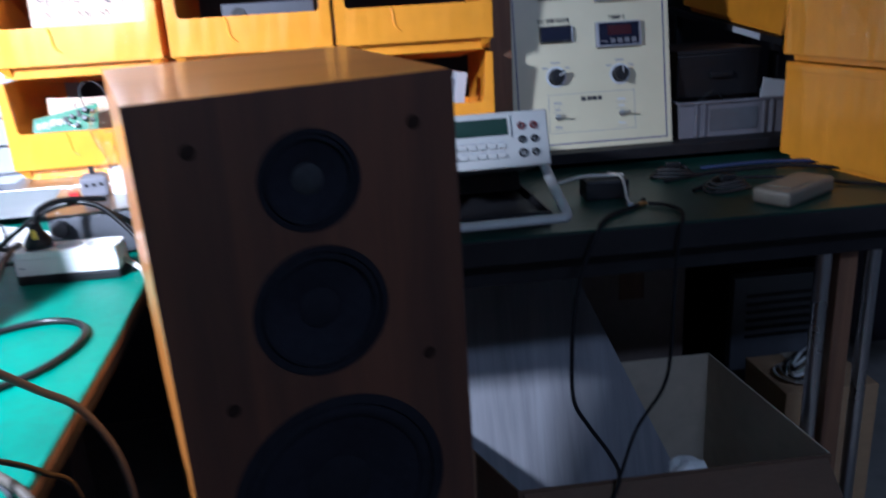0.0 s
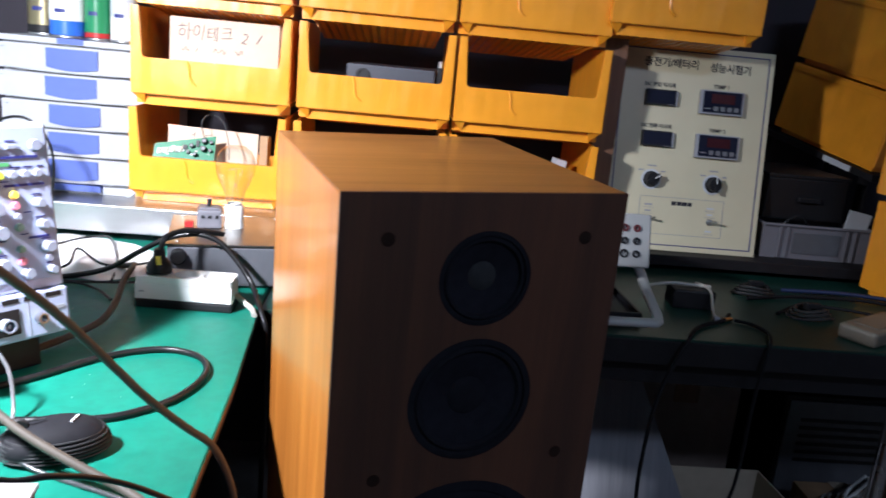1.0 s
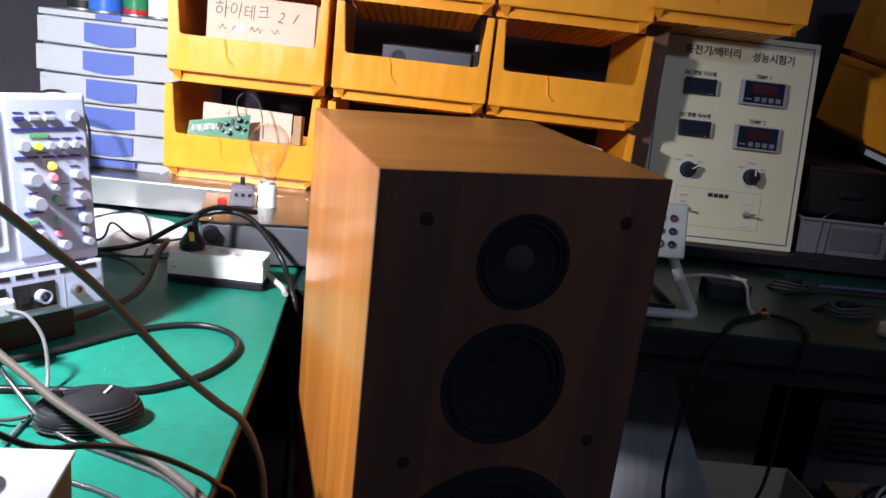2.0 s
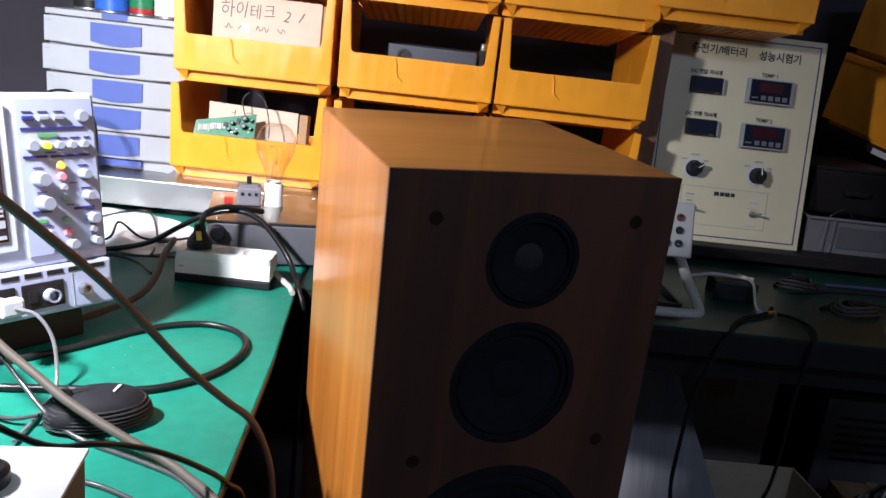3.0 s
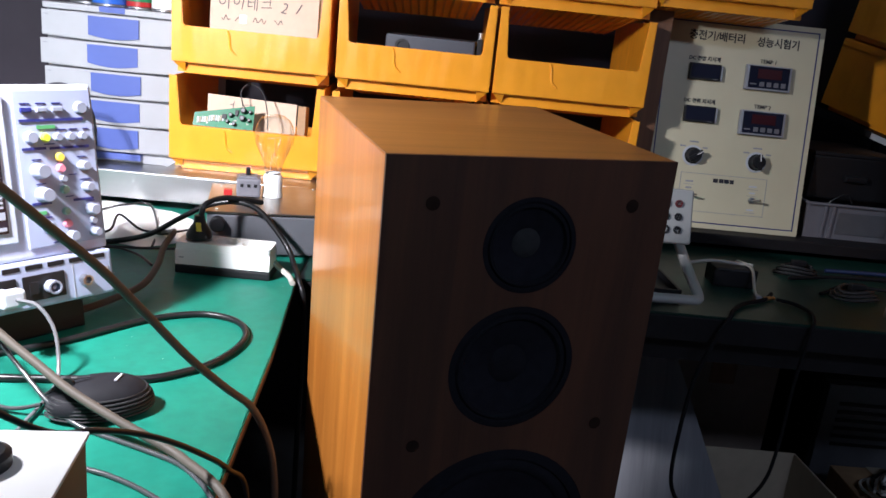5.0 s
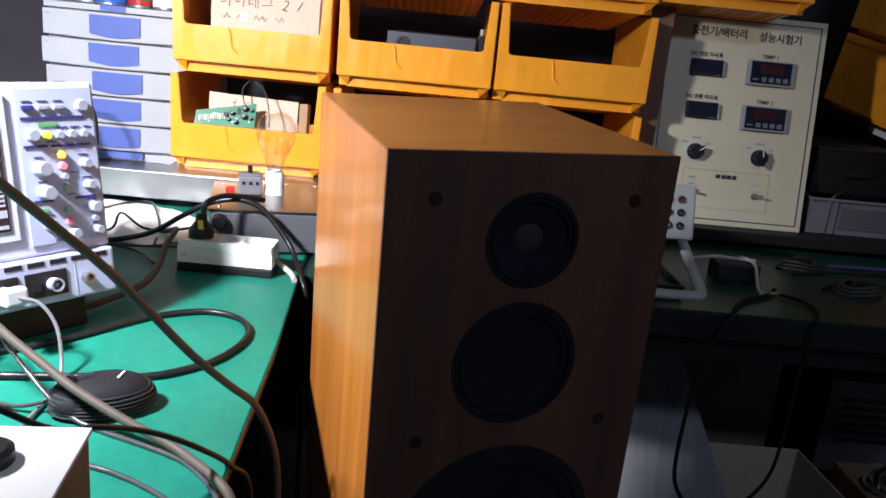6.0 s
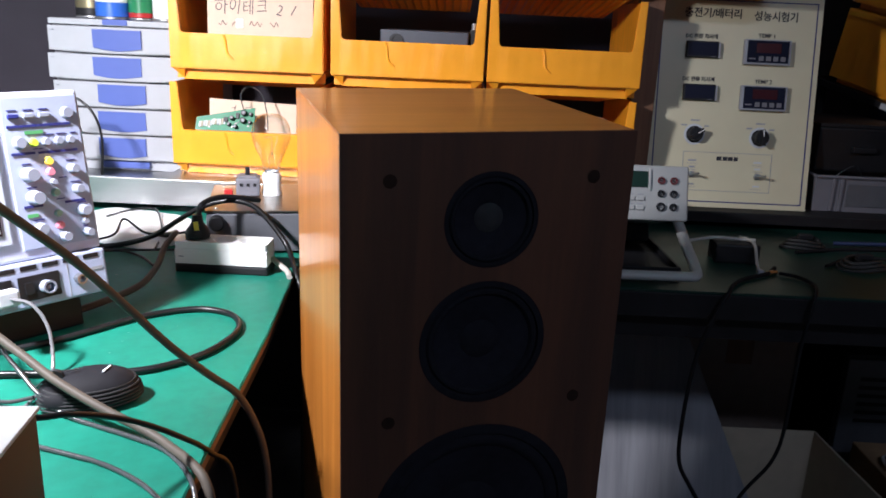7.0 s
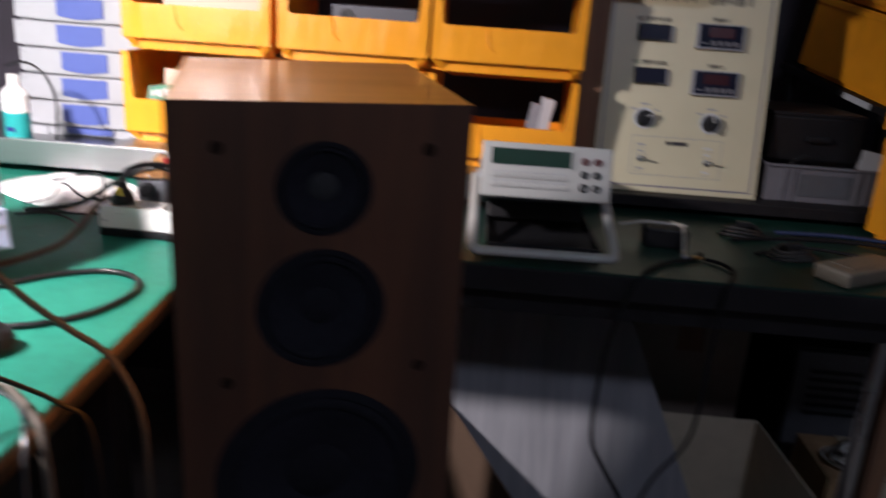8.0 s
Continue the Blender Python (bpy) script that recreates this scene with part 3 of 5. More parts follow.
# ---- what lies in the bins ----
def bin_contents():
    # circuit board leaning in the lower bin, with a loop of wire
    b = thing("circuit_board", pose(-0.568, 1.545, 0.925, -20, 4, 3), "green circuit board with black parts leaning in a bin", "circuit board")
    part("board", upright([(-0.062, -0.066), (0.054, -0.066), (0.05, 0.026), (-0.06, -0.004)], -0.0008, 0.0008), PCB, b)
    rng = random.Random(4)
    for k in range(12):
        x, z = -0.052 + k * 0.0042, -0.017 + 0.0009 * k + rng.uniform(-0.001, 0.001)
        part("resistor", box(x - 0.0013, x + 0.0013, -0.0036, -0.001, z - 0.0055, z + 0.0055, 0.0005), (WHITE, PALECARD, GREYW)[k % 3], b)
    for x, z, r, h in ((0.030, 0.012, 0.0055, 0.011), (0.030, -0.003, 0.0055, 0.011), (0.043, 0.011, 0.0036, 0.008), (0.043, -0.005, 0.0036, 0.008), (0.008, 0.000, 0.0042, 0.010), (0.003, -0.013, 0.0036, 0.008), (0.016, -0.016, 0.0042, 0.010)):
        c = part("capacitor", lathe([(0, h), (r - 0.0008, h), (r, h - 0.001), (r, 0), (0, 0)], 14, m=Matrix.Translation((x, -0.001, z)) @ Matrix.Rotation(radians(90), 4, "X")), BLACK, b, "", 40)
        part("cap_top", lathe([(0, h + 0.0004), (r * 0.6, h + 0.0004), (r * 0.6, h)], 10, m=Matrix.Translation((x, -0.001, z)) @ Matrix.Rotation(radians(90), 4, "X")), DGREY, c)
    for x, z, w, h in ((-0.004, -0.004, 0.004, 0.009), (0.018, 0.006, 0.003, 0.012), (-0.03, -0.034, 0.012, 0.007), (0.006, -0.032, 0.010, 0.007), (0.036, -0.030, 0.008, 0.010)):
        part("chip", box(x - w, x + w, -0.0042, -0.001, z - h / 2, z + h / 2, 0.0005), BLACK, b)
    for k in range(34):
        x, z, w = rng.uniform(-0.055, 0.048), rng.uniform(-0.050, -0.004), rng.uniform(0.0008, 0.0024)
        part("chip", box(x - w, x + w, -0.0024, -0.001, z - 0.0012, z + 0.0012, 0.0003), (BLACK, IVORY, DGREY, STEEL)[k % 4], b)
    part("wire", tube([(0.028, -0.006, 0.02), (0.02, -0.004, 0.05), (0.036, -0.006, 0.066), (0.062, -0.014, 0.05), (0.078, -0.02, 0.008), (0.082, -0.02, -0.02)], 0.0012, 8, 8), CABLE_LIGHT, b, "light grey wire loop")
    c = thing("cardboard_sheet", pose(-0.50, 1.585, 0.8535, -8, 0, 1), "pale cardboard sheet with faint handwriting in a bin", "cardboard")
    part("sheet", upright([(-0.118, -0.029), (0.056, -0.029), (0.056, 0.098), (-0.118, 0.104)], -0.002, 0.002, 0.0006), CARDL, c)
    part("sheet", box(0.058, 0.074, 0.004, 0.05, -0.029, 0.096, 0.0008), CARD, c)
    for pts in ([(-0.066, 0.094), (-0.068, 0.080), (-0.058, 0.079)], [(-0.074, 0.086), (-0.066, 0.088)], [(-0.046, 0.088), (-0.047, 0.078), (-0.034, 0.079)], [(-0.046, 0.088), (-0.034, 0.089)]):
        part("pen_mark", tube([(x, -0.0024, z) for x, z in pts], 0.0007, 6, 3), PENCIL, c)
    # cardboard pieces with handwriting in the upper bin
    d = thing("cardboard_box", pose(-0.502, 1.60, 1.0432, -4, 0, 2), "flattened cardboard box with handwritten words in a bin", "cardboard")
    part("sheet", box(-0.116, 0.090, -0.002, 0.002, -0.042, 0.119, 0.0008), CARDL, d)
    part("sheet", box(0.060, 0.098, 0.004, 0.008, -0.042, 0.116, 0.0008), CARD, d)
    part("sheet", box(0.060, 0.108, 0.011, 0.06, -0.042, 0.110, 0.0008), CARD, d)
    for k, (ch, size, dz, turn) in enumerate((("하", 0.036, 0.0, 4), ("이", 0.033, 0.001, -3), ("테", 0.031, -0.001, 3), ("크", 0.030, 0.002, 5), ("2", 0.030, -0.003, -12), ("1", 0.030, -0.002, -24))):
        lettering(ch, size, PENCIL, d, -0.090 + 0.0265 * k + (0.008 if k > 3 else 0), 0.090 + dz, -0.0026, "handwriting", 0.85, 0.12, turn, -0.006)
    for x0, n in ((-0.078, 5), (-0.052, 4), (-0.018, 7), (0.022, 5)):
        pts = [(x0 - 0.016 + 0.004 * i, -0.0025, 0.060 + 0.005 * math.sin(2.3 * i + 40 * x0)) for i in range(n)]
        part("pen_mark", tube(pts, 0.0007, 6, 4), PENCIL, d)
    part("tape", box(-0.060, -0.046, -0.0036, -0.0026, 0.052, 0.068), WHITE, d)
    # grey device in the middle upper bin
    g = thing("power_supply_module", pose(-0.196, 1.60, 1.0432, 0, 0, -6), "grey metal module with a round black port in a bin", "electronic module")
    part("case", box(-0.085, 0.09, 0, 0.12, -0.0415, 0.062, 0.003), SLATE, g)
    part("port", lathe([(0.014, 0), (0.014, 0.003), (0.009, 0.003), (0.009, 0.0005), (0, 0.0005)], 24, m=Matrix.Translation((-0.052, 0, 0.041)) @ Matrix.Rotation(radians(90), 4, "X")), BLACK, g, "", 30)
    part("terminal", box(0.092, 0.104, 0.01, 0.03, -0.0415, 0.068, 0.002), BLACK, g)
    part("terminal_screw", lathe([(0, 0.012), (0.005, 0.012), (0.005, 0), (0, 0)], 12, m=Matrix.Translation((0.098, 0.02, 0.068))), STEEL, g, "", 30)
    # dark coil of leads in the right upper bin
    k = thing("cable_bundle", pose(0.09, 1.62, 1.0020), "dark coiled test leads in a bin", "cable")
    for j in range(4):
        pts = [(0.07 * math.cos(a / 2.0 + j) * (1 - 0.08 * j), 0.04 * math.sin(a / 2.0 + j), 0.006 + 0.018 * j + 0.004 * math.sin(a)) for a in range(13)]
        part("lead", tube(pts, 0.004, 8, 5), RUBBER, k)
    part("clip", box(-0.01, 0.05, -0.035, -0.02, 0.06, 0.080, 0.003), BLACK, k)
    # papers in the right lower bin
    q = thing("metal_bracket", pose(0.145, 1.60, 0.8245, 0, 10, 8), "pale metal bracket standing in a bin", "bracket")
    part("plate", box(-0.010, 0.012, -0.002, 0.03, 0, 0.129, 0.001), GREYW, q)
    part("plate", box(-0.03, -0.0105, 0.0, 0.02, 0, 0.114, 0.001), GREY, q)


bin_contents()


# ---- drawer cabinet with cans ----
def drawer_cabinet():
    c = thing("drawer_cabinet", pose(-0.834, 1.690, 0.7800), "light grey desk drawer unit with blue curved handles", "drawer unit")
    part("body", box(-0.143, 0.143, 0.012, 0.33, 0, 0.3048, 0.002), DRAWER, c)
    part("top_plate", box(-0.146, 0.146, 0.0, 0.335, 0.3051, 0.3171, 0.002), DRAWER, c)
    part("top_inlay", box(-0.032, 0.020, -0.0012, 0.06, 0.3065, 0.3179, 0.0005), BLUE, c)
    for k in range(5):
        z = 0.0243 + k * 0.0561
        s = 0.003 * ((k * 7) % 3 - 1)
        # the fronts swell gently towards the middle and droop at their lower edge
        n = 14
        low = [(-0.146 + s + 0.292 * i / n, z + 0.004 - 0.0035 * math.sin(math.pi * i / n)) for i in range(n + 1)]
        d = part("drawer", upright(low + [(0.146 + s, z + 0.0532), (-0.146 + s, z + 0.0532)], -0.006 - 0.002 * (k % 2), 0.0115, 0.0018), DRAWER, c)
        out = [(-0.051 + s, z + 0.049), (-0.051 + s, z + 0.012)] + [(-0.051 + s + 0.102 * i / 10, z + 0.012 - 0.006 * math.sin(math.pi * i / 10)) for i in range(1, 10)] + [(0.051 + s, z + 0.012), (0.051 + s, z + 0.049)]
        part("handle", upright(out, -0.0105, -0.0082, 0.0006), BLUE, d, "blue curved recessed handle")
        for x in (-0.136, 0.136):
            part("corner_notch", box(x + s - 0.004, x + s + 0.004, -0.0088, -0.0079, z + 0.044, z + 0.046), GREY, d)
    part("base_inlay", box(-0.05, 0.05, -0.004, 0.0115, 0.008, 0.021), BLUE, c)
    for x in (-0.12, 0.12):
        part("foot", box(x - 0.02, x + 0.02, 0.005, 0.0118, 0.0, 0.019), DRAWER, c)


def can(name, x, y, r, h, stack, label, lid=STEEL):
    ob = thing(name, pose(x, y, 1.0973), label, "spray can", "cans on the drawer unit")
    part("rim", lathe([(0, 0), (r - 0.001, 0), (r + 0.0008, 0.002), (r + 0.0008, 0.005), (r - 0.001, 0.006), (0, 0.006)], 32), lid, ob, "", 30)
    z = 0.006
    for share, material in stack:
        part("label_band", lathe([(r - 0.0005, z), (r, z + 0.0005), (r, z + share * h), (r - 0.0005, z + share * h + 0.0002)], 32), material, ob, "", 30)
        z += share * h
    part("shoulder", lathe([(r, z), (r + 0.0005, z + 0.003), (r * 0.8, z + 0.012), (r * 0.45, z + 0.018), (r * 0.42, z + 0.04), (0, z + 0.042)], 32), lid, ob, "", 30)
    for k in range(3):
        a = radians(-105 + 12 * k)
        part("print_bar", box(-0.004, 0.004, -0.0004, 0.0004, 0.05, 0.058, m=Matrix.Translation((r * math.cos(a), r * math.sin(a), 0)) @ Matrix.Rotation(a + radians(90), 4, "Z")), NAVY if lid != BLACK else INK, ob)
    return ob


drawer_cabinet()
can("tin_can", -0.930, 1.79, 0.033, 0.15, ((0.1, BLACK), (0.9, CANGOLD)), "dull gold tin can on the drawer unit")
can("spray_can", -0.866, 1.745, 0.034, 0.17, ((0.17, CANBLUE), (0.83, WHITE)), "white spray can with a blue lower band")
can("spray_can", -0.806, 1.75, 0.026, 0.16, ((0.06, RED), (0.94, CANGREEN)), "green spray can with a red base line")
can("spray_can", -0.752, 1.745, 0.026, 0.15, ((0.3, WHITE), (0.25, GREYW), (0.45, YELLOW)), "white and yellow spray can with dark print")


def standing_can(name, x, y, r, h, stack, label):
    ob = can(name, x, y, r, h, stack, label, WHITE)
    ob.matrix_world = pose(x, y, 0.7798)
    del ob["group"]


TEAL = mat("teal_can_paint", (0.01, 0.30, 0.30), 0.3, vary=0.1, scale=40, bump=0.0)
standing_can("spray_can", -0.870, 1.480, 0.024, 0.11, ((0.1, WHITE), (0.62, TEAL), (0.28, WHITE)), "teal and white spray can standing on the low shelf")


# ---- test panel ----
def test_panel():
    lean = -math.degrees(math.atan2(0.073, 0.416))
    W, H = 0.330, 0.422
    p = thing("battery_test_panel", pose(0.2665, 1.5795, 0.7845, lean, 0, 0.6), "cream enamelled battery charger test panel with meters and knobs", "test panel")
    part("case", box(0.006, W - 0.006, 0.0035, 0.16, 0.006, H - 0.006, 0.003), CREAM, p)
    part("face_plate", box(0, W, 0, 0.003, 0, H, 0.001), CREAM, p)
    t, g, y = 0.0022, 0.0105, -0.0007
    for x0, x1, z0, z1 in ((g, W - g, H - g - t, H - g), (g, W - g, g, g + t), (g, g + t, g + t, H - g - t), (W - g - t, W - g, g + t, H - g - t)):
        part("border_line", box(x0, x1, y, 0.0006, z0, z1), NAVY, p)
    lettering("충전기/배터리", 0.0205, INK, p, 0.112, 0.384, name="title_lettering", wide=0.97, weight=0.018)
    lettering("성능시험기", 0.0205, INK, p, 0.237, 0.382, name="title_lettering", wide=0.94, weight=0.018)
    # two small voltmeters and two temperature controllers
    for z, words, title in ((0.313, "DC 전압 지시계", 0), (0.229, "DC 전류 지시계", 1)):
        m = part("panel_meter", box(0.062, 0.125, -0.010, -0.0003, z - 0.016, z + 0.016, 0.0015), BLACK, p)
        part("meter_window", box(0.065, 0.122, -0.0112, -0.0102, z - 0.012, z + 0.013), SMOKE, m)
        part("meter_edge", box(0.1252, 0.129, -0.009, -0.0003, z - 0.016, z + 0.014, 0.001), GREY, m)
        bars([(0.114, z - 0.0142, 0.009)], 0.0016, DIMGREY, m, "print_bar", -0.0116)
        lettering(words, 0.0098, INK, p, 0.092, z + 0.026, weight=0.03)
    for z, words in ((0.312, "TEMP 1"), (0.222, "TEMP 2")):
        m = part("temperature_controller", box(0.176, 0.268, -0.012, -0.0003, z - 0.0245, z + 0.0245, 0.002), GREY, p)
        part("fascia", box(0.181, 0.263, -0.0132, -0.0122, z - 0.021, z + 0.022, 0.0004), SMOKE, m)
        part("red_display", box(0.198, 0.247, -0.0142, -0.0134, z - 0.002, z + 0.017), glow("dim_red_led_" + words[-1], (0.5, 0.01, 0.01), 0.006, (0.03, 0.004, 0.008)), m, "dim red digit window")
        for k in range(4):
            x = 0.2085 + k * 0.0145
            part("button", box(x - 0.0048, x + 0.0048, -0.0146, -0.0134, z - 0.0175, z - 0.0085, 0.0004), DIMGREY, m)
        bars([(0.191, z - 0.0135, 0.013)], 0.0025, DIMGREY, m, "print_bar", -0.0137)
        lettering(words, 0.011, INK, p, 0.222, z + 0.033)
    turn = Matrix.Rotation(radians(90), 4, "X")
    for x, z, a in ((0.092, 0.146, 55), (0.224, 0.144, -5)):
        m = Matrix.Translation((x, 0, z)) @ turn
        k = part("knob", lathe([(0.0165, 0.0003), (0.0165, 0.003), (0.014, 0.004), (0.0135, 0.018), (0.012, 0.020), (0, 0.020)], 28, m=m), BLACK, p, "black rotary knob", 30)
        part("dial_plate", lathe([(0.021, -0.0002), (0.021, 0.0008), (0, 0.0008)], 28, m=m), GREYW, k)
        part("pointer", box(-0.004, 0.004, -0.024, -0.0185, -0.016, 0.016, 0.001, m=Matrix.Translation((x, 0, z)) @ Matrix.Rotation(radians(a), 4, "Y")), BLACK, k)
        part("pointer_line", box(-0.0009, 0.0009, -0.0248, -0.0242, 0.002, 0.0155, m=Matrix.Translation((x, 0, z)) @ Matrix.Rotation(radians(a), 4, "Y")), WHITE, k)
        bars([(x - 0.022, z + 0.018, 0.012), (x + 0.024, z + 0.017, 0.010), (x, z + 0.028, 0.018)], 0.003, GREY, p)
    # lower group with two toggle switches
    for x0, x1, z0, z1 in ((0.073, 0.253, 0.1105, 0.1115), (0.073, 0.253, 0.0335, 0.0345), (0.073, 0.074, 0.0345, 0.1105), (0.252, 0.253, 0.0345, 0.1105)):
        part("group_line", box(x0, x1, y, 0.0006, z0, z1), GREY, p)
    bars([(0.146, 0.0995, 0.010), (0.158, 0.0995, 0.009), (0.169, 0.0995, 0.010), (0.180, 0.0995, 0.008)], 0.008, INK, p)
    for x in (0.092, 0.225):
        z = 0.066
        m = Matrix.Translation((x, 0, z)) @ turn
        s = part("toggle_switch", lathe([(0.007, 0.0003), (0.007, 0.004), (0.005, 0.004), (0.005, 0.009), (0, 0.009)], 6, m=m), STEEL, p, "steel toggle switch")
        part("lever", tube([(x, -0.009, z), (x + 0.004, -0.018, z + 0.001), (x + 0.008, -0.026, z + 0.002)], 0.0022, 10, 4), STEEL, s, "", 40)
        bars([(x, 0.094, 0.016), (x, 0.081, 0.012), (x, 0.046, 0.014)], 0.0035, GREYW if x > 0.2 else GREY, p)
        for z0 in (0.088, 0.075, 0.040):
            part("tag_line", box(x - 0.011, x + 0.011, y, 0.0004, z0 - 0.0004, z0 + 0.0004), GREY, p)
    post = thing("wooden_post", pose(0.2295, 1.575, 0.784), "dark brown wooden board standing beside the test panel", "board")
    part("board", box(-0.012, 0.034, 0, 0.03, 0, 0.416, 0.002), BROWN, post)


test_panel()


# ---- bench multimeter ----
def bench_multimeter():
    W, H, D = 0.208, 0.088, 0.27
    tilt = 17.0
    ob = thing("bench_multimeter", pose(0.044, 1.222, 0.836, -tilt, 0, 2.0), "light grey bench multimeter propped up on its carrying handle", "multimeter")
    part("case", box(0.003, W - 0.003, 0.010, D, 0.003, H - 0.003, 0.004), DGREY, ob, "dark grey case")
    part("bezel", box(0, W, -0.004, 0.0095, 0, H, 0.004, seg=3), DMMG, ob, "light grey front bezel", 40)
    part("display", box(0.015, 0.142, -0.0056, -0.0042, 0.052, 0.078, 0.0006), LCD, ob, "dark green display window")
    part("display_frame", box(0.143, 0.147, -0.0068, -0.0042, 0.048, 0.082, 0.001), DMMG, ob)
    for r in range(2):
        for k in range(8):
            x = 0.022 + k * 0.0155
            part("key", box(x - 0.0062, x + 0.0062, -0.0068, -0.0042, 0.031 - r * 0.015, 0.038 - r * 0.015, 0.001), DMMG, ob)
            bars([(x, 0.0412 - r * 0.015, 0.009)], 0.0015, GREY, ob, "print_bar", -0.0048)
    turn = Matrix.Rotation(radians(90), 4, "X")
    for r in range(3):
        for k in range(2):
            rad = 0.0058 if (r, k) == (0, 0) else 0.0048
            m = Matrix.Translation((0.164 + 0.020 * k, -0.004, 0.022 + 0.021 * r)) @ turn
            part("input_jack", lathe([(rad + 0.0015, 0.0002), (rad + 0.001, 0.003), (rad - 0.001, 0.003), (rad - 0.0015, -0.0), (0, -0.0)], 18, m=m), (DRED if r == 2 else BLACK), ob, "", 30)
    part("rear_foot", box(0.02, W - 0.02, 0.14, 0.16, -0.028, 0.0027, 0.003), BLACK, ob)
    # bail handle, standing on the bench in front of and below the case
    h = part("handle", tube([(-0.004, 0.10, 0.040), (-0.006, 0.02, -0.035), (-0.007, -0.030, -0.0765), (0.0, -0.043, -0.086), (0.014, -0.044, -0.0868), (0.10, -0.044, -0.0868), (0.194, -0.044, -0.0868), (0.208, -0.043, -0.086), (0.215, -0.030, -0.0765), (0.214, 0.02, -0.035), (0.212, 0.10, 0.040)], 0.0090, 12, 6, flat=0.8), DMMG, ob, "light grey carrying handle used as a stand", 40)
    for x in (-0.004, 0.205):
        part("hinge", lathe([(0, 0), (0.012, 0), (0.012, 0.007), (0, 0.007)], 20, m=Matrix.Translation((x, 0.10, 0.04)) @ Matrix.Rotation(radians(90), 4, "Y")), GREY, h, "", 30)


bench_multimeter()
# added black slab: darkens the bench where the meter's shadow lies
tray = thing("shade_slab", pose(0.150, 1.318, DESK, 0, 0, 2), "flat black slab added for the shade under the bench multimeter", "tray")
part("slab_base", box(-0.092, 0.092, -0.115, 0.12, 0, 0.006, 0.002), BLACK, tray)
for x0, x1, y0, y1 in ((-0.092, 0.092, -0.115, -0.110), (-0.092, 0.092, 0.115, 0.12), (-0.092, -0.087, -0.1095, 0.1145), (0.087, 0.092, -0.1095, 0.1145)):
    part("slab_edge", box(x0, x1, y0, y1, 0.0062, 0.016, 0.001), BLACK, tray)


# ---- oscilloscope ----
def oscilloscope():
    # local x along the face, y into the case, z up the face
    yaw = 52.0
    W, H, D = 0.34, 0.240, 0.16
    base = pose(-0.538, 0.914, 0.795, 0, 0, yaw) @ pose(-W, 0, 0, -9)
    o = thing("oscilloscope", base, "pale blue-grey bench oscilloscope with lit screen and many knobs", "oscilloscope")
    part("case", box(0.004, W - 0.012, 0.012, D, 0.004, H - 0.004, 0.006), SCOPE, o)
    # lower connector ledge and the upper control face
    part("connector_ledge", box(0, W - 0.008, -0.012, 0.0115, 0, 0.052, 0.003), SCOPE, o)
    part("front_face", box(0, W - 0.006, -0.002, 0.0115, 0.0525, H, 0.004), PANELW, o)
    panel = part("control_panel", box(W - 0.096, W - 0.010, -0.005, -0.0022, 0.064, H - 0.006, 0.001), SCOPE, o, "pale control panel")
    px, s = W - 0.096, 0.086
    for z, a, b in ((0.200, 0.0, 0.9), (0.170, 0.0, 0.33), (0.1695, 0.38, 0.95), (0.1105, 0.05, 0.32), (0.1105, 0.64, 0.94)):
        part("print_band", box(px + 0.004 + a * 0.078, px + 0.004 + b * 0.078, -0.0062, -0.0052, z + 0.0004, z + 0.0032), NAVY, panel)
    turn = Matrix.Rotation(radians(90), 4, "X")

    def knob(x, z, r, h, material=KNOBG, name="knob"):
        h *= 1.05
        m = Matrix.Translation((px + x, -0.005, z)) @ turn
        part(name, lathe([(r * 1.12, 0.0002), (r * 1.1, 0.002), (r, 0.003), (r * 0.94, h - 0.001), (r * 0.85, h), (0, h)], 24, m=m), material, panel, "", 35)

    for k, c in enumerate((NAVY, KNOBG, KNOBG)):
        x = px + 0.012 + k * 0.017
        part("key", box(x - 0.006, x + 0.006, -0.0085, -0.0053, 0.2105, 0.2155, 0.001), c, panel)
        part("print_bar", box(x - 0.005, x + 0.005, -0.0058, -0.0052, 0.219, 0.2203), NAVY, panel)
    knob(0.072, 0.214, 0.0065, 0.006)
    knob(0.014, 0.184, 0.0065, 0.008)
    for k in range(4):
        knob(0.030 + k * 0.014, 0.183, 0.0044, 0.005, LIME if k == 0 else KNOBG, "button")
    part("lit_tag", box(px + 0.022, px + 0.042, -0.0062, -0.0052, 0.1925, 0.1965), glow("green_led", (0.2, 1.0, 0.35), 0.5), panel, "green lit tag")
    knob(0.018, 0.148, 0.0078, 0.016)
    knob(0.020, 0.122, 0.0078, 0.016)
    knob(0.068, 0.150, 0.0052, 0.012)
    knob(0.070, 0.126, 0.0052, 0.012)
    knob(0.043, 0.161, 0.0044, 0.005, YBUT, "button")
    knob(0.043, 0.149, 0.0044, 0.005, PINK, "button")
    knob(0.045, 0.137, 0.0036, 0.004, KNOBG, "button")
    knob(0.045, 0.125, 0.0044, 0.005, GBUT, "button")
    knob(0.073, 0.100, 0.0062, 0.012)
    knob(0.044, 0.101, 0.0040, 0.005, GBUT, "button")
    knob(0.044, 0.087, 0.0044, 0.005, PINK, "button")
    knob(0.022, 0.086, 0.0064, 0.010)
    knob(0.048, 0.073, 0.0058, 0.009)
    knob(0.074, 0.087, 0.0040, 0.005, KNOBG, "button")
    knob(0.074, 0.074, 0.0048, 0.012)
    part("lit_tag", box(px + 0.010, px + 0.022, -0.0062, -0.0052, 0.100, 0.104), bpy.data.materials["green_led"], panel, "green lit tag")
    rng = random.Random(5)
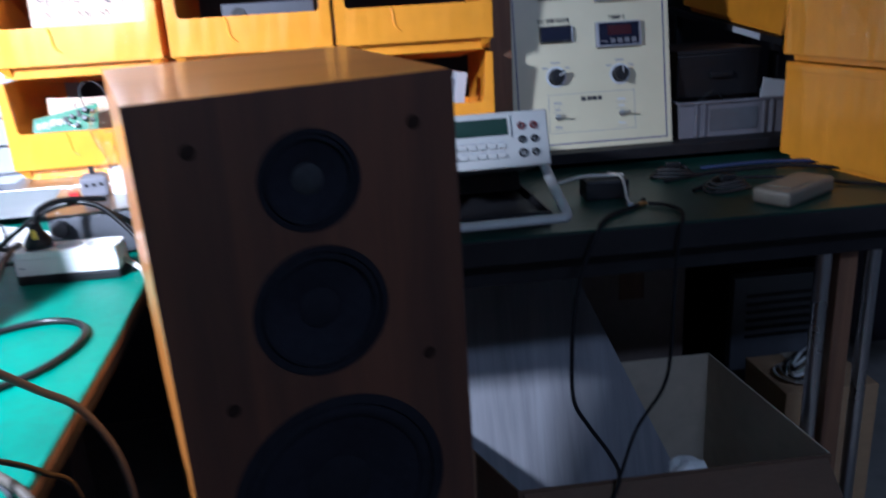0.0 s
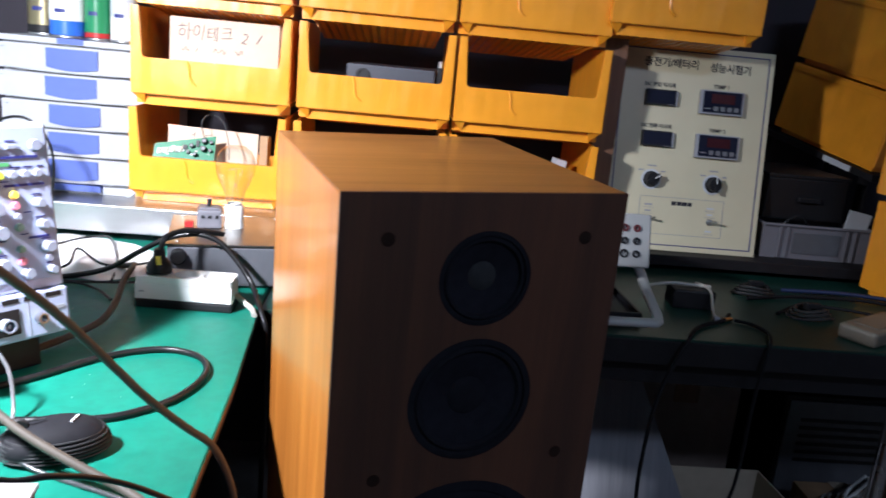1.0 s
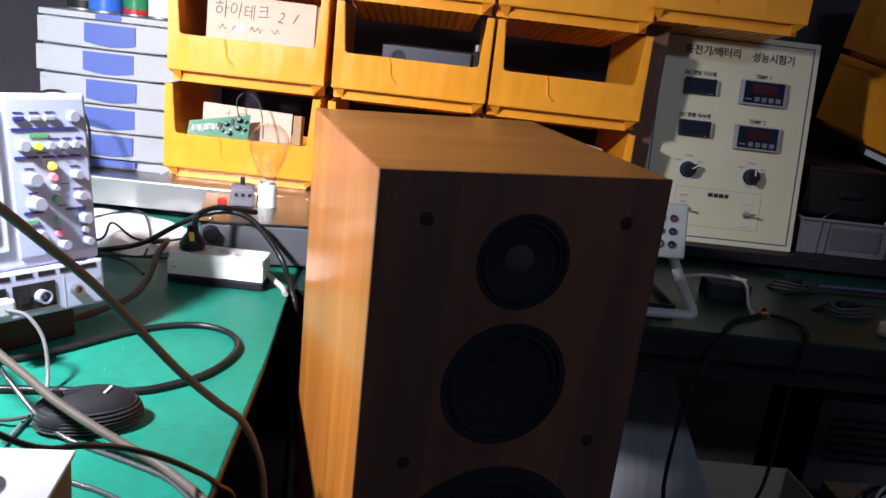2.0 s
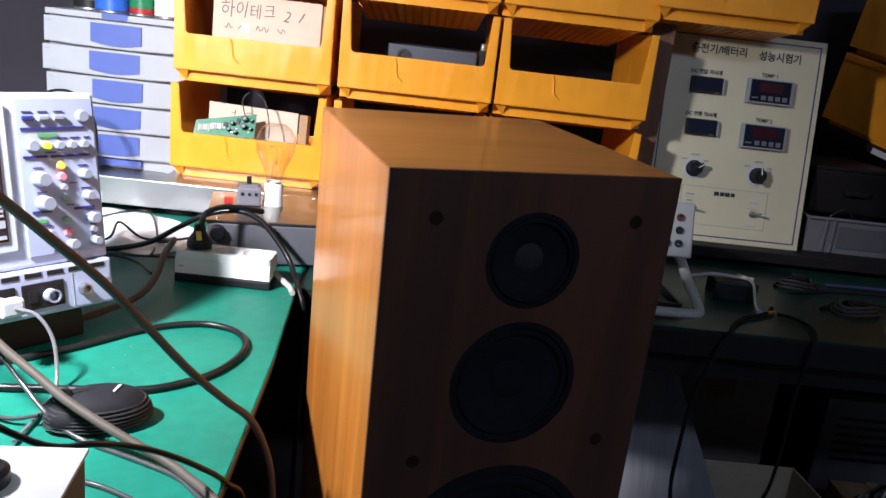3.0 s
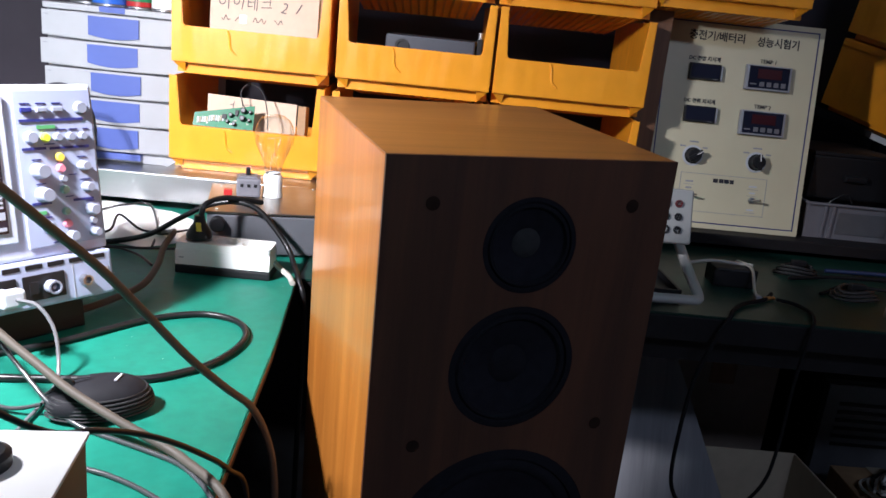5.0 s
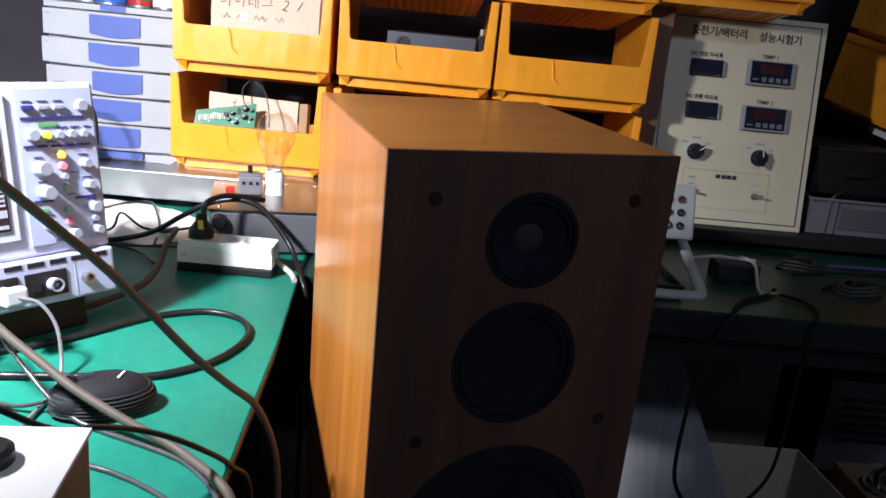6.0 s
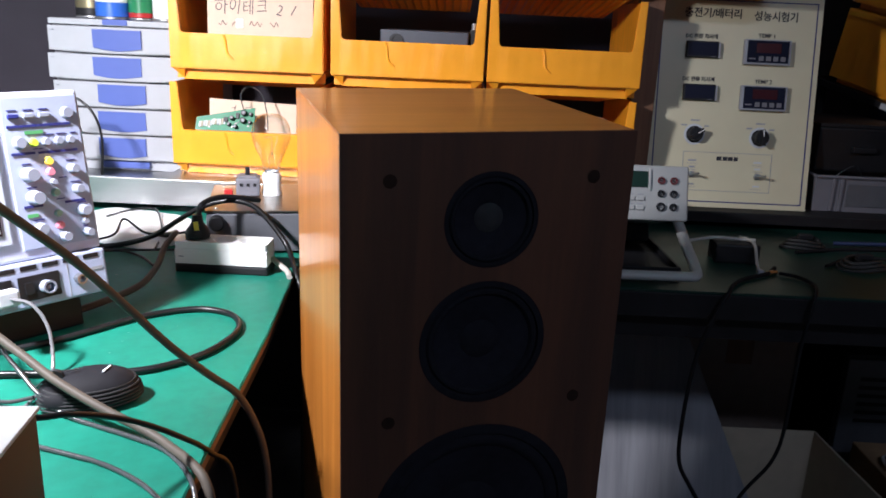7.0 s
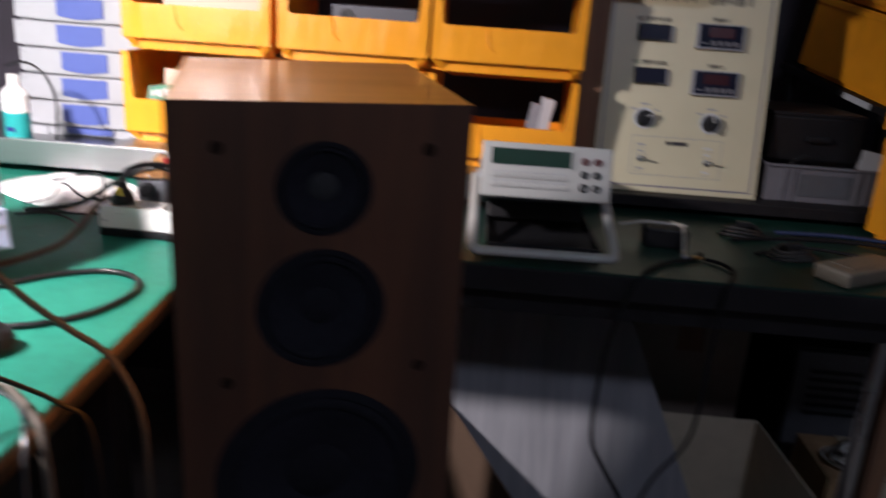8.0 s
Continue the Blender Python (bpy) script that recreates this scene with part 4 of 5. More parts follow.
    for x, z in ((0.018, 0.160), (0.068, 0.160), (0.020, 0.1335), (0.070, 0.1345), (0.073, 0.1095), (0.022, 0.0965), (0.074, 0.0815), (0.056, 0.141), (0.034, 0.176), (0.062, 0.191), (0.048, 0.191), (0.076, 0.191), (0.05, 0.117), (0.03, 0.068)):
        w = rng.uniform(0.003, 0.006)
        part("print_bar", box(px + x - w, px + x + w, -0.0058, -0.0052, z - 0.0006, z + 0.0006), NAVY, panel)
    # screen with bezel, traces and menus
    sx0, sx1 = 0.05, px - 0.020
    bez = part("screen_bezel", box(sx0 - 0.012, sx1 + 0.010, -0.0055, -0.0022, 0.073, H - 0.012, 0.0012), PANELW, o, "pale screen surround")
    scr = part("screen", box(sx0, sx1, -0.0068, -0.0057, 0.085, H - 0.020), SMOKE, bez, "dark screen with white and green traces")
    blue_lit, white_lit, green_lit = glow("lit_blue", (0.05, 0.12, 0.9), 0.6), glow("lit_white", (0.8, 0.85, 1.0), 0.75), glow("lit_green", (0.3, 1.0, 0.2), 0.8)
    part("status_bar", box(sx0 + 0.003, sx1 - 0.002, -0.0074, -0.0069, H - 0.030, H - 0.023), blue_lit, scr)
    part("trace", box(sx0 + 0.003, sx1 - 0.002, -0.0074, -0.0069, 0.187, 0.1885), green_lit, scr)
    for z, h in ((0.159, 0.010), (0.100, 0.008), (0.088, 0.004)):
        part("menu_bar", box(sx0 + 0.003, sx1 - 0.002, -0.0074, -0.0069, z, z + h), white_lit, scr)
    for k in range(6):
        x = sx1 - 0.004 - k * 0.020
        part("grid_line", box(x, x + 0.0004, -0.0072, -0.0069, 0.112, 0.205), GREY, scr)
    for z in (0.120, 0.132, 0.144, 0.175, 0.198):
        part("grid_line", box(sx0 + 0.003, sx1 - 0.002, -0.00715, -0.0069, z, z + 0.0004), GREY, scr)
    rng = random.Random(2)
    for r in range(4):
        for k in range(9):
            x = sx1 - 0.006 - k * 0.010
            part("readout_bar", box(x - 0.003 - 0.002 * rng.random(), x + 0.003, -0.00745, -0.0069, 0.112 + r * 0.005, 0.1142 + r * 0.005), white_lit, scr)
    # vents and connectors on the ledge
    for k in range(9):
        x = W - 0.026 - k * 0.024
        part("vent_slot", box(x - 0.009, x + 0.009, -0.0125, -0.0119, 0.0435, 0.0485), BLACK, o)
    for x in (W - 0.194, W - 0.1415, W - 0.089):
        c = part("input_plate", box(x - 0.023, x + 0.023, -0.0135, -0.0121, 0.009, 0.037, 0.001), BLACK, o, "dark input plate")
        part("bnc_socket", lathe([(0.0075, 0), (0.0075, 0.012), (0.0055, 0.012), (0.0055, 0.003), (0.0022, 0.003), (0.0022, 0.009), (0, 0.009)], 24, m=Matrix.Translation((x + 0.006, -0.0134, 0.022)) @ turn), KNOBG, c, "pale metal coaxial socket", 30)
        part("input_key", box(x - 0.017, x - 0.007, -0.0148, -0.0136, 0.016, 0.030, 0.0005), BLACK, c)
    part("ledge_line", box(W - 0.0558, W - 0.055, -0.0124, -0.0119, 0.002, 0.042), GREY, o)
    pr = part("probe_terminal", lathe([(0.006, 0), (0.006, 0.010), (0.004, 0.010), (0.004, 0.002), (0, 0.002)], 20, m=Matrix.Translation((W - 0.044, -0.0122, 0.022)) @ turn), STEEL, o, "", 30)
    part("print_bar", box(W - 0.029, W - 0.014, -0.0126, -0.0119, 0.028, 0.032), GREY, o)
    # added black bar carries the case and fills the dark shade beneath it
    part("underside_bar", box(0.02, W - 0.03, 0.022, 0.05, -0.0415, -0.0003, 0.003), BLACK, o, "black bar added for the shade under the case")
    for x in (0.03, W - 0.04):
        part("foot", box(x - 0.012, x + 0.012, 0.13, 0.146, -0.026, 0.0037, 0.002), BLACK, o)
    # probe on the channel socket
    pb = part("probe_plug", box(W - 0.1475, W - 0.1235, -0.045, -0.0265, 0.013, 0.031, 0.003), GREYW, o, "light grey probe plug")
    part("probe_lead", tube([(W - 0.134, -0.044, 0.022), (W - 0.120, -0.060, 0.014), (W - 0.114, -0.076, -0.012), (W - 0.124, -0.094, -0.050), (W - 0.148, -0.12, -0.0600), (W - 0.20, -0.165, -0.0675)], 0.0020, 8, 6), CABLE_PALE, pb, "light grey probe lead")


oscilloscope()


# ---- bulb test box, power strip, mouse ----
def bulb_box():
    b = thing("bulb_test_box", pose(-0.4486, 1.318, DESK, 0, 0, 12), "dark grey metal box with a clear light bulb on top", "test box")
    part("case", box(-0.085, 0.105, -0.095, 0.10, 0.004, 0.069, 0.004), DGREY, b)
    part("lid", box(-0.087, 0.107, -0.097, 0.102, 0.0693, 0.073, 0.001), DSTEEL, b, "tarnished steel lid")
    for x, y in ((-0.07, -0.08), (0.09, -0.08), (-0.07, 0.09), (0.09, 0.09)):
        part("foot", lathe([(0, 0), (0.006, 0), (0.006, 0.0038), (0, 0.0038)], 12, m=Matrix.Translation((x, y, 0))), RUBBER, b)
        part("lid_screw", lathe([(0.0035, 0), (0.003, 0.0014), (0, 0.0018)], 12, m=Matrix.Translation((x, y, 0.0731))), STEEL, b, "", 30)
    part("knob", lathe([(0.012, 0), (0.012, 0.012), (0.010, 0.014), (0, 0.014)], 20, m=Matrix.Translation((-0.068, -0.0952, 0.054)) @ Matrix.Rotation(radians(90), 4, "X")), BLACK, b, "", 30)
    part("red_switch", box(-0.064, -0.050, 0.012, 0.026, 0.0733, 0.083, 0.001), RED, b, "red rocker switch")
    a = part("adapter", box(-0.044, -0.004, 0.004, 0.044, 0.0733, 0.105, 0.004), DIMGREY, b, "grey wall adapter")
    part("adapter_top", box(-0.040, -0.009, 0.012, 0.042, 0.1033, 0.107, 0.002), DIMGREY, a)
    for k in range(3):
        part("slot", box(-0.037 + 0.011 * k, -0.032 + 0.011 * k, 0.0028, 0.0042, 0.091, 0.096), BLACK, a)
    part("fuse", lathe([(0.004, 0), (0.004, 0.012), (0, 0.012)], 12, m=Matrix.Translation((-0.025, 0.026, 0.1073))), BLACK, a)
    s = part("lamp_socket", lathe([(0, 0.0732), (0.017, 0.0732), (0.017, 0.079), (0.0155, 0.084), (0.016, 0.108), (0.014, 0.112), (0.0, 0.112)], 28, m=Matrix.Translation((0.016, 0.022, 0))), WHITE, b, "white porcelain lamp socket", 30)
    m = Matrix.Translation((0.016, 0.022, 0.105))
    part("screw_cap", lathe([(0, 0.0002), (0.0125, 0.0002), (0.0128, 0.004), (0.012, 0.006), (0.0128, 0.008), (0.012, 0.010)], 24, m=m), STEEL, s, "", 30)
    part("green_tag", box(0.094, 0.100, -0.0985, -0.0972, 0.055, 0.080), CANGREEN, b, "small green tag")
    prof = [(0.0125, 0.010), (0.0135, 0.018), (0.017, 0.030), (0.0235, 0.043), (0.0285, 0.056), (0.0302, 0.068), (0.0285, 0.081), (0.0225, 0.092), (0.013, 0.0985), (0, 0.1005)]
    g = part("bulb", lathe([(r * 1.1, z * 1.08) for r, z in prof], 36, m=m), CLEAR, b, "clear glass light bulb", 60)
    g.visible_shadow = False
    part("stem", lathe([(0.006, 0.010), (0.005, 0.03), (0.003, 0.042), (0, 0.043)], 16, m=m), CLEAR, g, "", 60).visible_shadow = False
    part("filament", tube([(0.016, 0.022, 0.141)] + [(0.016 + 0.011 * math.cos(a), 0.022 + 0.011 * math.sin(a), 0.172) for a in (0, 1.2, 2.4, 3.6, 4.8)] + [(0.016, 0.022, 0.142)], 0.0004, 6, 4), STEEL, g)


def power_strip():
    s = thing("power_strip", pose(-0.532, 1.116, DESK, 0, 0, -1.0), "white three-socket power strip with a black base on the bench", "power strip")
    part("base", box(0, 0.139, 0, 0.050, 0.0, 0.013, 0.003), BLACK, s)
    part("cover", box(0.0, 0.138, 0.001, 0.049, 0.0132, 0.0368, 0.0015), WHITE, s)
    tp = bmesh.new()
    ring = [tp.verts.new((x, y, 0.037)) for x, y in rounded(0.0, 0.138, 0.001, 0.049, 0.006)]
    ed = [tp.edges.new((ring[i - 1], ring[i])) for i in range(len(ring))]
    for k in range(3):
        hole = [tp.verts.new((x, y, 0.037)) for x, y in arc(0.028 + 0.041 * k, 0.025, 0.0185, 0, 360, 32)[:-1]]
        ed += [tp.edges.new((hole[i - 1], hole[i])) for i in range(32)]
    bmesh.ops.triangle_fill(tp, use_beauty=True, edges=ed)
    r = bmesh.ops.extrude_face_region(tp, geom=tp.faces[:])
    bmesh.ops.translate(tp, vec=(0, 0, 0.010), verts=[v for v in r["geom"] if isinstance(v, bmesh.types.BMVert)])
    part("socket_plate", tp, WHITE, s, "white plate with three round wells")
    for k in range(3):
        m = Matrix.Translation((0.028 + 0.041 * k, 0.025, 0.0472))
        m = m @ Matrix.Translation((0, 0, -0.0100))
        w = part("socket", lathe([(0.0183, -0.0001), (0.0183, 0.0006), (0.0095, 0.0008), (0, 0.0008)], 28, m=m), WHITE, s, "", 30)
        for dx in (-0.007, 0.007):
            part("contact_hole", lathe([(0.0024, 0.0009), (0.0024, 0.0014), (0, 0.0014)], 10, m=m @ Matrix.Translation((dx, 0, 0))), BLACK, w)
    p = part("plug", lathe([(0, 0.0015), (0.0175, 0.0015), (0.0185, 0.008), (0.016, 0.014), (0.009, 0.024), (0.0075, 0.036), (0, 0.037)], 24, m=Matrix.Translation((0.028, 0.025, 0.0472))), BLACK, s, "black round mains plug", 40)
    part("warning_tag", box(0.036, 0.043, 0.006, 0.0075, 0.060, 0.073, m=Matrix.Rotation(radians(-6), 4, "Y")), YBUT, p, "small yellow tag")
    part("plug_lead", tube([(0.030, 0.025, 0.082), (0.034, 0.032, 0.098), (0.05, 0.06, 0.103), (0.075, 0.085, 0.098), (0.10, 0.11, 0.09)], 0.0042, 10, 6), CABLE_BLACK, p, "black mains lead")
    part("rear_lead", tube([(0.138, 0.03, 0.02), (0.152, 0.026, 0.010), (0.166, 0.012, 0.0055), (0.174, -0.01, 0.0045)], 0.0042, 10, 6), IVORY, s, "white supply lead")
    part("maker_mark", box(0.006, 0.013, 0.0002, 0.0012, 0.024, 0.0255), GREY, s)


def mouse():
    m = thing("computer_mouse", pose(-0.473, 0.704, DESK, 0, 0, 24), "black ribbed computer mouse on the green mat", "computer mouse")
    b = bmesh.new()
    bmesh.ops.create_uvsphere(b, u_segments=40, v_segments=24, radius=1)
    for v in b.verts:
        x, y, z = v.co
        v.co = (0.047 * math.copysign(abs(x) ** 0.85, x), 0.030 * math.copysign(abs(y) ** 0.85, y) * (1 - 0.08 * x), (0.0265 * z ** 0.85 if z > 0 else 0.010 * z) * (0.90 + 0.12 * x - 0.16 * x * x) + 0.011)
    part("shell", b, MOUSE, m, "", 60)
    for k in range(6):
        z = 0.006 + 0.0035 * k
        f = math.sqrt(1 - (max(0, z - 0.011) / 0.026) ** 2)
        pts = [(0.0486 * f * math.cos(a), 0.0314 * f * math.sin(a), z * 0.97) for a in [radians(-165 + 15 * j) for j in range(23)]]
        part("rib", tube(pts, 0.0011, 6, 3), RUBBER, m)
    part("button_seam", tube([(-0.05, 0.0, 0.021), (-0.03, 0.0, 0.0345), (-0.008, 0.0, 0.0373)], 0.0008, 6, 4), RUBBER, m)
    part("wheel", lathe([(0, -0.003), (0.008, -0.003), (0.009, 0), (0.008, 0.003), (0, 0.003)], 20, m=Matrix.Translation((-0.03, 0, 0.031)) @ Matrix.Rotation(radians(90), 4, "X")), RUBBER, m, "", 30)
    part("maker_mark", box(-0.007, 0.007, -0.0011, 0.0011, 0.0346, 0.0360, m=Matrix.Translation((0.017, -0.003, 0)) @ Matrix.Rotation(radians(62), 4, "Z")), GREYW, m, "pale maker's mark")
    part("lead", tube([(-0.05, 0.002, 0.012), (-0.075, 0.012, 0.006), (-0.11, 0.04, 0.004), (-0.17, 0.06, 0.004)], 0.002, 8, 6), RUBBER, m)


bulb_box()
power_strip()
mouse()


# ---- white instrument at the near end of the bench ----
def white_instrument():
    w = thing("white_instrument_case", pose(-0.353, 0.402, DESK, 0, 0, 7), "white metal instrument case on the bench beside the mouse", "instrument case")
    part("case", box(-0.2585, -0.0015, -0.2585, -0.0015, 0.006, 0.1568, 0.002), CASESIDE, w, "case sides with shade put into their dark colour", 40)
    part("lid", box(-0.26, 0, -0.26, 0, 0.157, 0.160, 0.0012), WHITE, w, "white enamelled lid", 40)
    part("knob", lathe([(0.014, 0), (0.014, 0.006), (0.011, 0.008), (0, 0.008)], 24, m=Matrix.Translation((-0.041, -0.036, 0.1603))), BLACK, w, "", 30)
    for x in (-0.24, -0.02):
        for y in (-0.24, -0.02):
            part("foot", lathe([(0, 0), (0.008, 0), (0.008, 0.0058), (0, 0.0058)], 14, m=Matrix.Translation((x, y, 0))), RUBBER, w)


white_instrument()


# ---- loose cables, and a cord hanging in front of the drawer unit ----
def cable(name, pts, r, material, label, seg=10, flat=1.0, steps=8):
    ob = link_mesh(name, tube(pts, r, seg, steps, flat=flat), material, None, "", 60)
    return tagged(ob, label, "cable")


D0 = DESK + 0.0002
cable("thick_cable", [(-0.485, 0.42, 1.095), (-0.463, 0.531, 1.007), (-0.454, 0.577, 0.969), (-0.435, 0.621, 0.924), (-0.411, 0.653, 0.876), (-0.380, 0.676, 0.827), (-0.352, 0.698, 0.789), (-0.331, 0.720, 0.758), (-0.319, 0.743, 0.711), (-0.314, 0.760, 0.662), (-0.3125, 0.767, 0.60), (-0.310, 0.77, 0.40), (-0.310, 0.77, 0.0042)], 0.0038, CABLE_GREY, "thick taupe cable running down past the bench edge", 12)
cable("thick_cable", [(-0.66, 0.715, 0.905), (-0.600, 0.700, 0.862), (-0.551, 0.685, 0.828), (-0.516, 0.674, 0.809), (-0.481, 0.661, 0.792), (-0.435, 0.647, 0.775), (-0.385, 0.632, 0.760), (-0.360, 0.614, 0.7575), (-0.338, 0.595, 0.7565), (-0.320, 0.578, 0.750), (-0.311, 0.567, 0.725), (-0.306, 0.562, 0.66), (-0.305, 0.56, 0.40), (-0.305, 0.56, 0.0042)], 0.0042, CABLE_GREY, "thick taupe cable hanging past the bench edge", 12)
z = D0 + 0.0042
cable("black_cable_loop", [(-0.80, 0.70, z), (-0.68, 0.765, z), (-0.586, 0.825, z), (-0.507, 0.922, z), (-0.45, 0.957, z), (-0.405, 0.948, z), (-0.382, 0.915, z), (-0.379, 0.875, z), (-0.394, 0.825, z), (-0.42, 0.792, z), (-0.455, 0.768, z), (-0.52, 0.755, z), (-0.62, 0.74, z)], 0.0040, CABLE_BLACK, "black cable lying in a loop on the mat", 12)
cable("taupe_cable", [(-0.76, 0.80, D0 + 0.006), (-0.633, 0.865, D0 + 0.006), (-0.60, 0.91, D0 + 0.006), (-0.568, 0.965, D0 + 0.008), (-0.545, 1.02, D0 + 0.012), (-0.545, 1.08, D0 + 0.02), (-0.555, 1.14, D0 + 0.03), (-0.56, 1.20, D0 + 0.035), (-0.58, 1.25, D0 + 0.02), (-0.62, 1.28, D0 + 0.006)], 0.0046, CABLE_GREY, "taupe mains cable running behind the oscilloscope")
z = D0 + 0.0024
cable("thin_black_cable", [(-0.50, 0.46, 0.913), (-0.433, 0.503, 0.847), (-0.406, 0.532, 0.832), (-0.391, 0.555, 0.819), (-0.372, 0.576, 0.803), (-0.350, 0.601, 0.778), (-0.332, 0.631, 0.745), (-0.322, 0.666, 0.696), (-0.32, 0.68, 0.55)], 0.0026, CABLE_BLACK, "thin black cable over the bench edge", 8)
cable("light_grey_cable", [(-0.62, 0.755, 0.83), (-0.571, 0.720, 0.802), (-0.537, 0.696, 0.784), (-0.513, 0.681, 0.770), (-0.488, 0.670, 0.758), (-0.462, 0.661, z), (-0.413, 0.641, z), (-0.374, 0.622, z), (-0.350, 0.600, z), (-0.336, 0.582, z), (-0.324, 0.562, z - 0.003), (-0.317, 0.545, z - 0.03), (-0.315, 0.535, z - 0.15)], 0.0023, CABLE_LIGHT, "light grey cable on the mat", 8)
cable("light_grey_cable", [(-0.50, 0.62, z), (-0.441, 0.602, z), (-0.42, 0.595, z), (-0.392, 0.581, z), (-0.362, 0.560, z), (-0.335, 0.53, z), (-0.315, 0.50, z - 0.02)], 0.0022, CABLE_LIGHT, "light grey cable on the mat", 8)
for pts in ([(-0.74, 1.36, 0.765), (-0.70, 1.375, 0.775), (-0.663, 1.39, 0.775), (-0.63, 1.33, 0.765), (-0.612, 1.279, 0.757), (-0.60, 1.22, 0.753)],
            [(-0.70, 1.20, 0.765), (-0.668, 1.225, 0.772), (-0.671, 1.273, 0.785), (-0.627, 1.254, 0.768), (-0.584, 1.27, 0.765), (-0.55, 1.26, 0.775)],
            [(-0.68, 1.14, 0.765), (-0.64, 1.17, 0.762), (-0.60, 1.16, 0.757), (-0.57, 1.13, 0.7535)],
            [(-0.70, 1.20, 0.755), (-0.65, 1.19, 0.757), (-0.60, 1.20, 0.756), (-0.55, 1.22, 0.7535)]):
    cable("thin_black_cable", pts, 0.0020, CABLE_BLACK, "thin black lead behind the oscilloscope", 8)
cable("black_lead", [(-0.70, 1.20, 0.755), (-0.655, 1.22, 0.757), (-0.60, 1.21, 0.776), (-0.552, 1.20, 0.808), (-0.508, 1.197, 0.834), (-0.465, 1.197, 0.844), (-0.431, 1.197, 0.835), (-0.402, 1.192, 0.808), (-0.378, 1.18, 0.780), (-0.364, 1.155, 0.762), (-0.351, 1.122, 0.750), (-0.340, 1.108, 0.70), (-0.339, 1.10, 0.45), (-0.34, 1.09, 0.0045)], 0.0042, CABLE_BLACK, "black lead arching over in front of the bulb box")


CORD = [(-0.895, 1.50, 0.950), (-0.868, 1.50, 0.958), (-0.840, 1.50, 0.954), (-0.813, 1.50, 0.928),
        (-0.800, 1.50, 0.879), (-0.808, 1.50, 0.7825)]
cable("thin_cable", CORD, 0.0026, CABLE_BLACK, "thin black cord curving down in front of the drawer unit", 8)


def plastic_bag():
    b = bmesh.new()
    n = 26
    grid = [[None] * (n + 1) for _ in range(n + 1)]
    for i in range(n + 1):
        for j in range(n + 1):
            u, v = i / n * 2 - 1, j / n * 2 - 1
            e = max(0.0, 1 - u * u) * max(0.0, 1 - v * v)
            h = 0.002 + 0.022 * e ** 0.6 * (0.6 + 0.8 * noise.noise(Vector((u * 2.2, v * 2.2, 3.1)))) + 0.004 * e * noise.noise(Vector((u * 7, v * 7, 1.0)))
            grid[i][j] = b.verts.new((0.15 * u * (1 - 0.15 * v * v), 0.10 * v * (1 - 0.2 * u * u), max(0.0008, h)))
    for i in range(n):
        for j in range(n):
            b.faces.new((grid[i][j], grid[i + 1][j], grid[i + 1][j + 1], grid[i][j + 1]))
    r = bmesh.ops.extrude_face_region(b, geom=b.faces[:])
    bmesh.ops.translate(b, vec=(0, 0, -0.0006), verts=[v for v in r["geom"] if isinstance(v, bmesh.types.BMVert)])
    ob = link_mesh("plastic_bag", b, PLASTIC_BAG, None, "", 70)
    ob.matrix_world = pose(-0.69, 1.345, DESK + 0.0003, 0, 0, -28)
    tagged(ob, "crumpled white plastic bag lying on the bench", "plastic bag")


plastic_bag()


def crumbs():
    rng, b = random.Random(11), bmesh.new()
    for k in range(14):
        x, y = rng.uniform(-0.62, -0.37), rng.uniform(0.60, 1.10)
        h = rng.uniform(0.0002, 0.0005)
        box(x - h, x + h, y - h * 0.8, y + h * 0.8, DESK + 0.0001, DESK + h, 0, b)
    tagged(link_mesh("crumbs", b, IVORY), "tiny pale crumbs and solder bits on the green mat", "crumbs", kind="stuff")


crumbs()


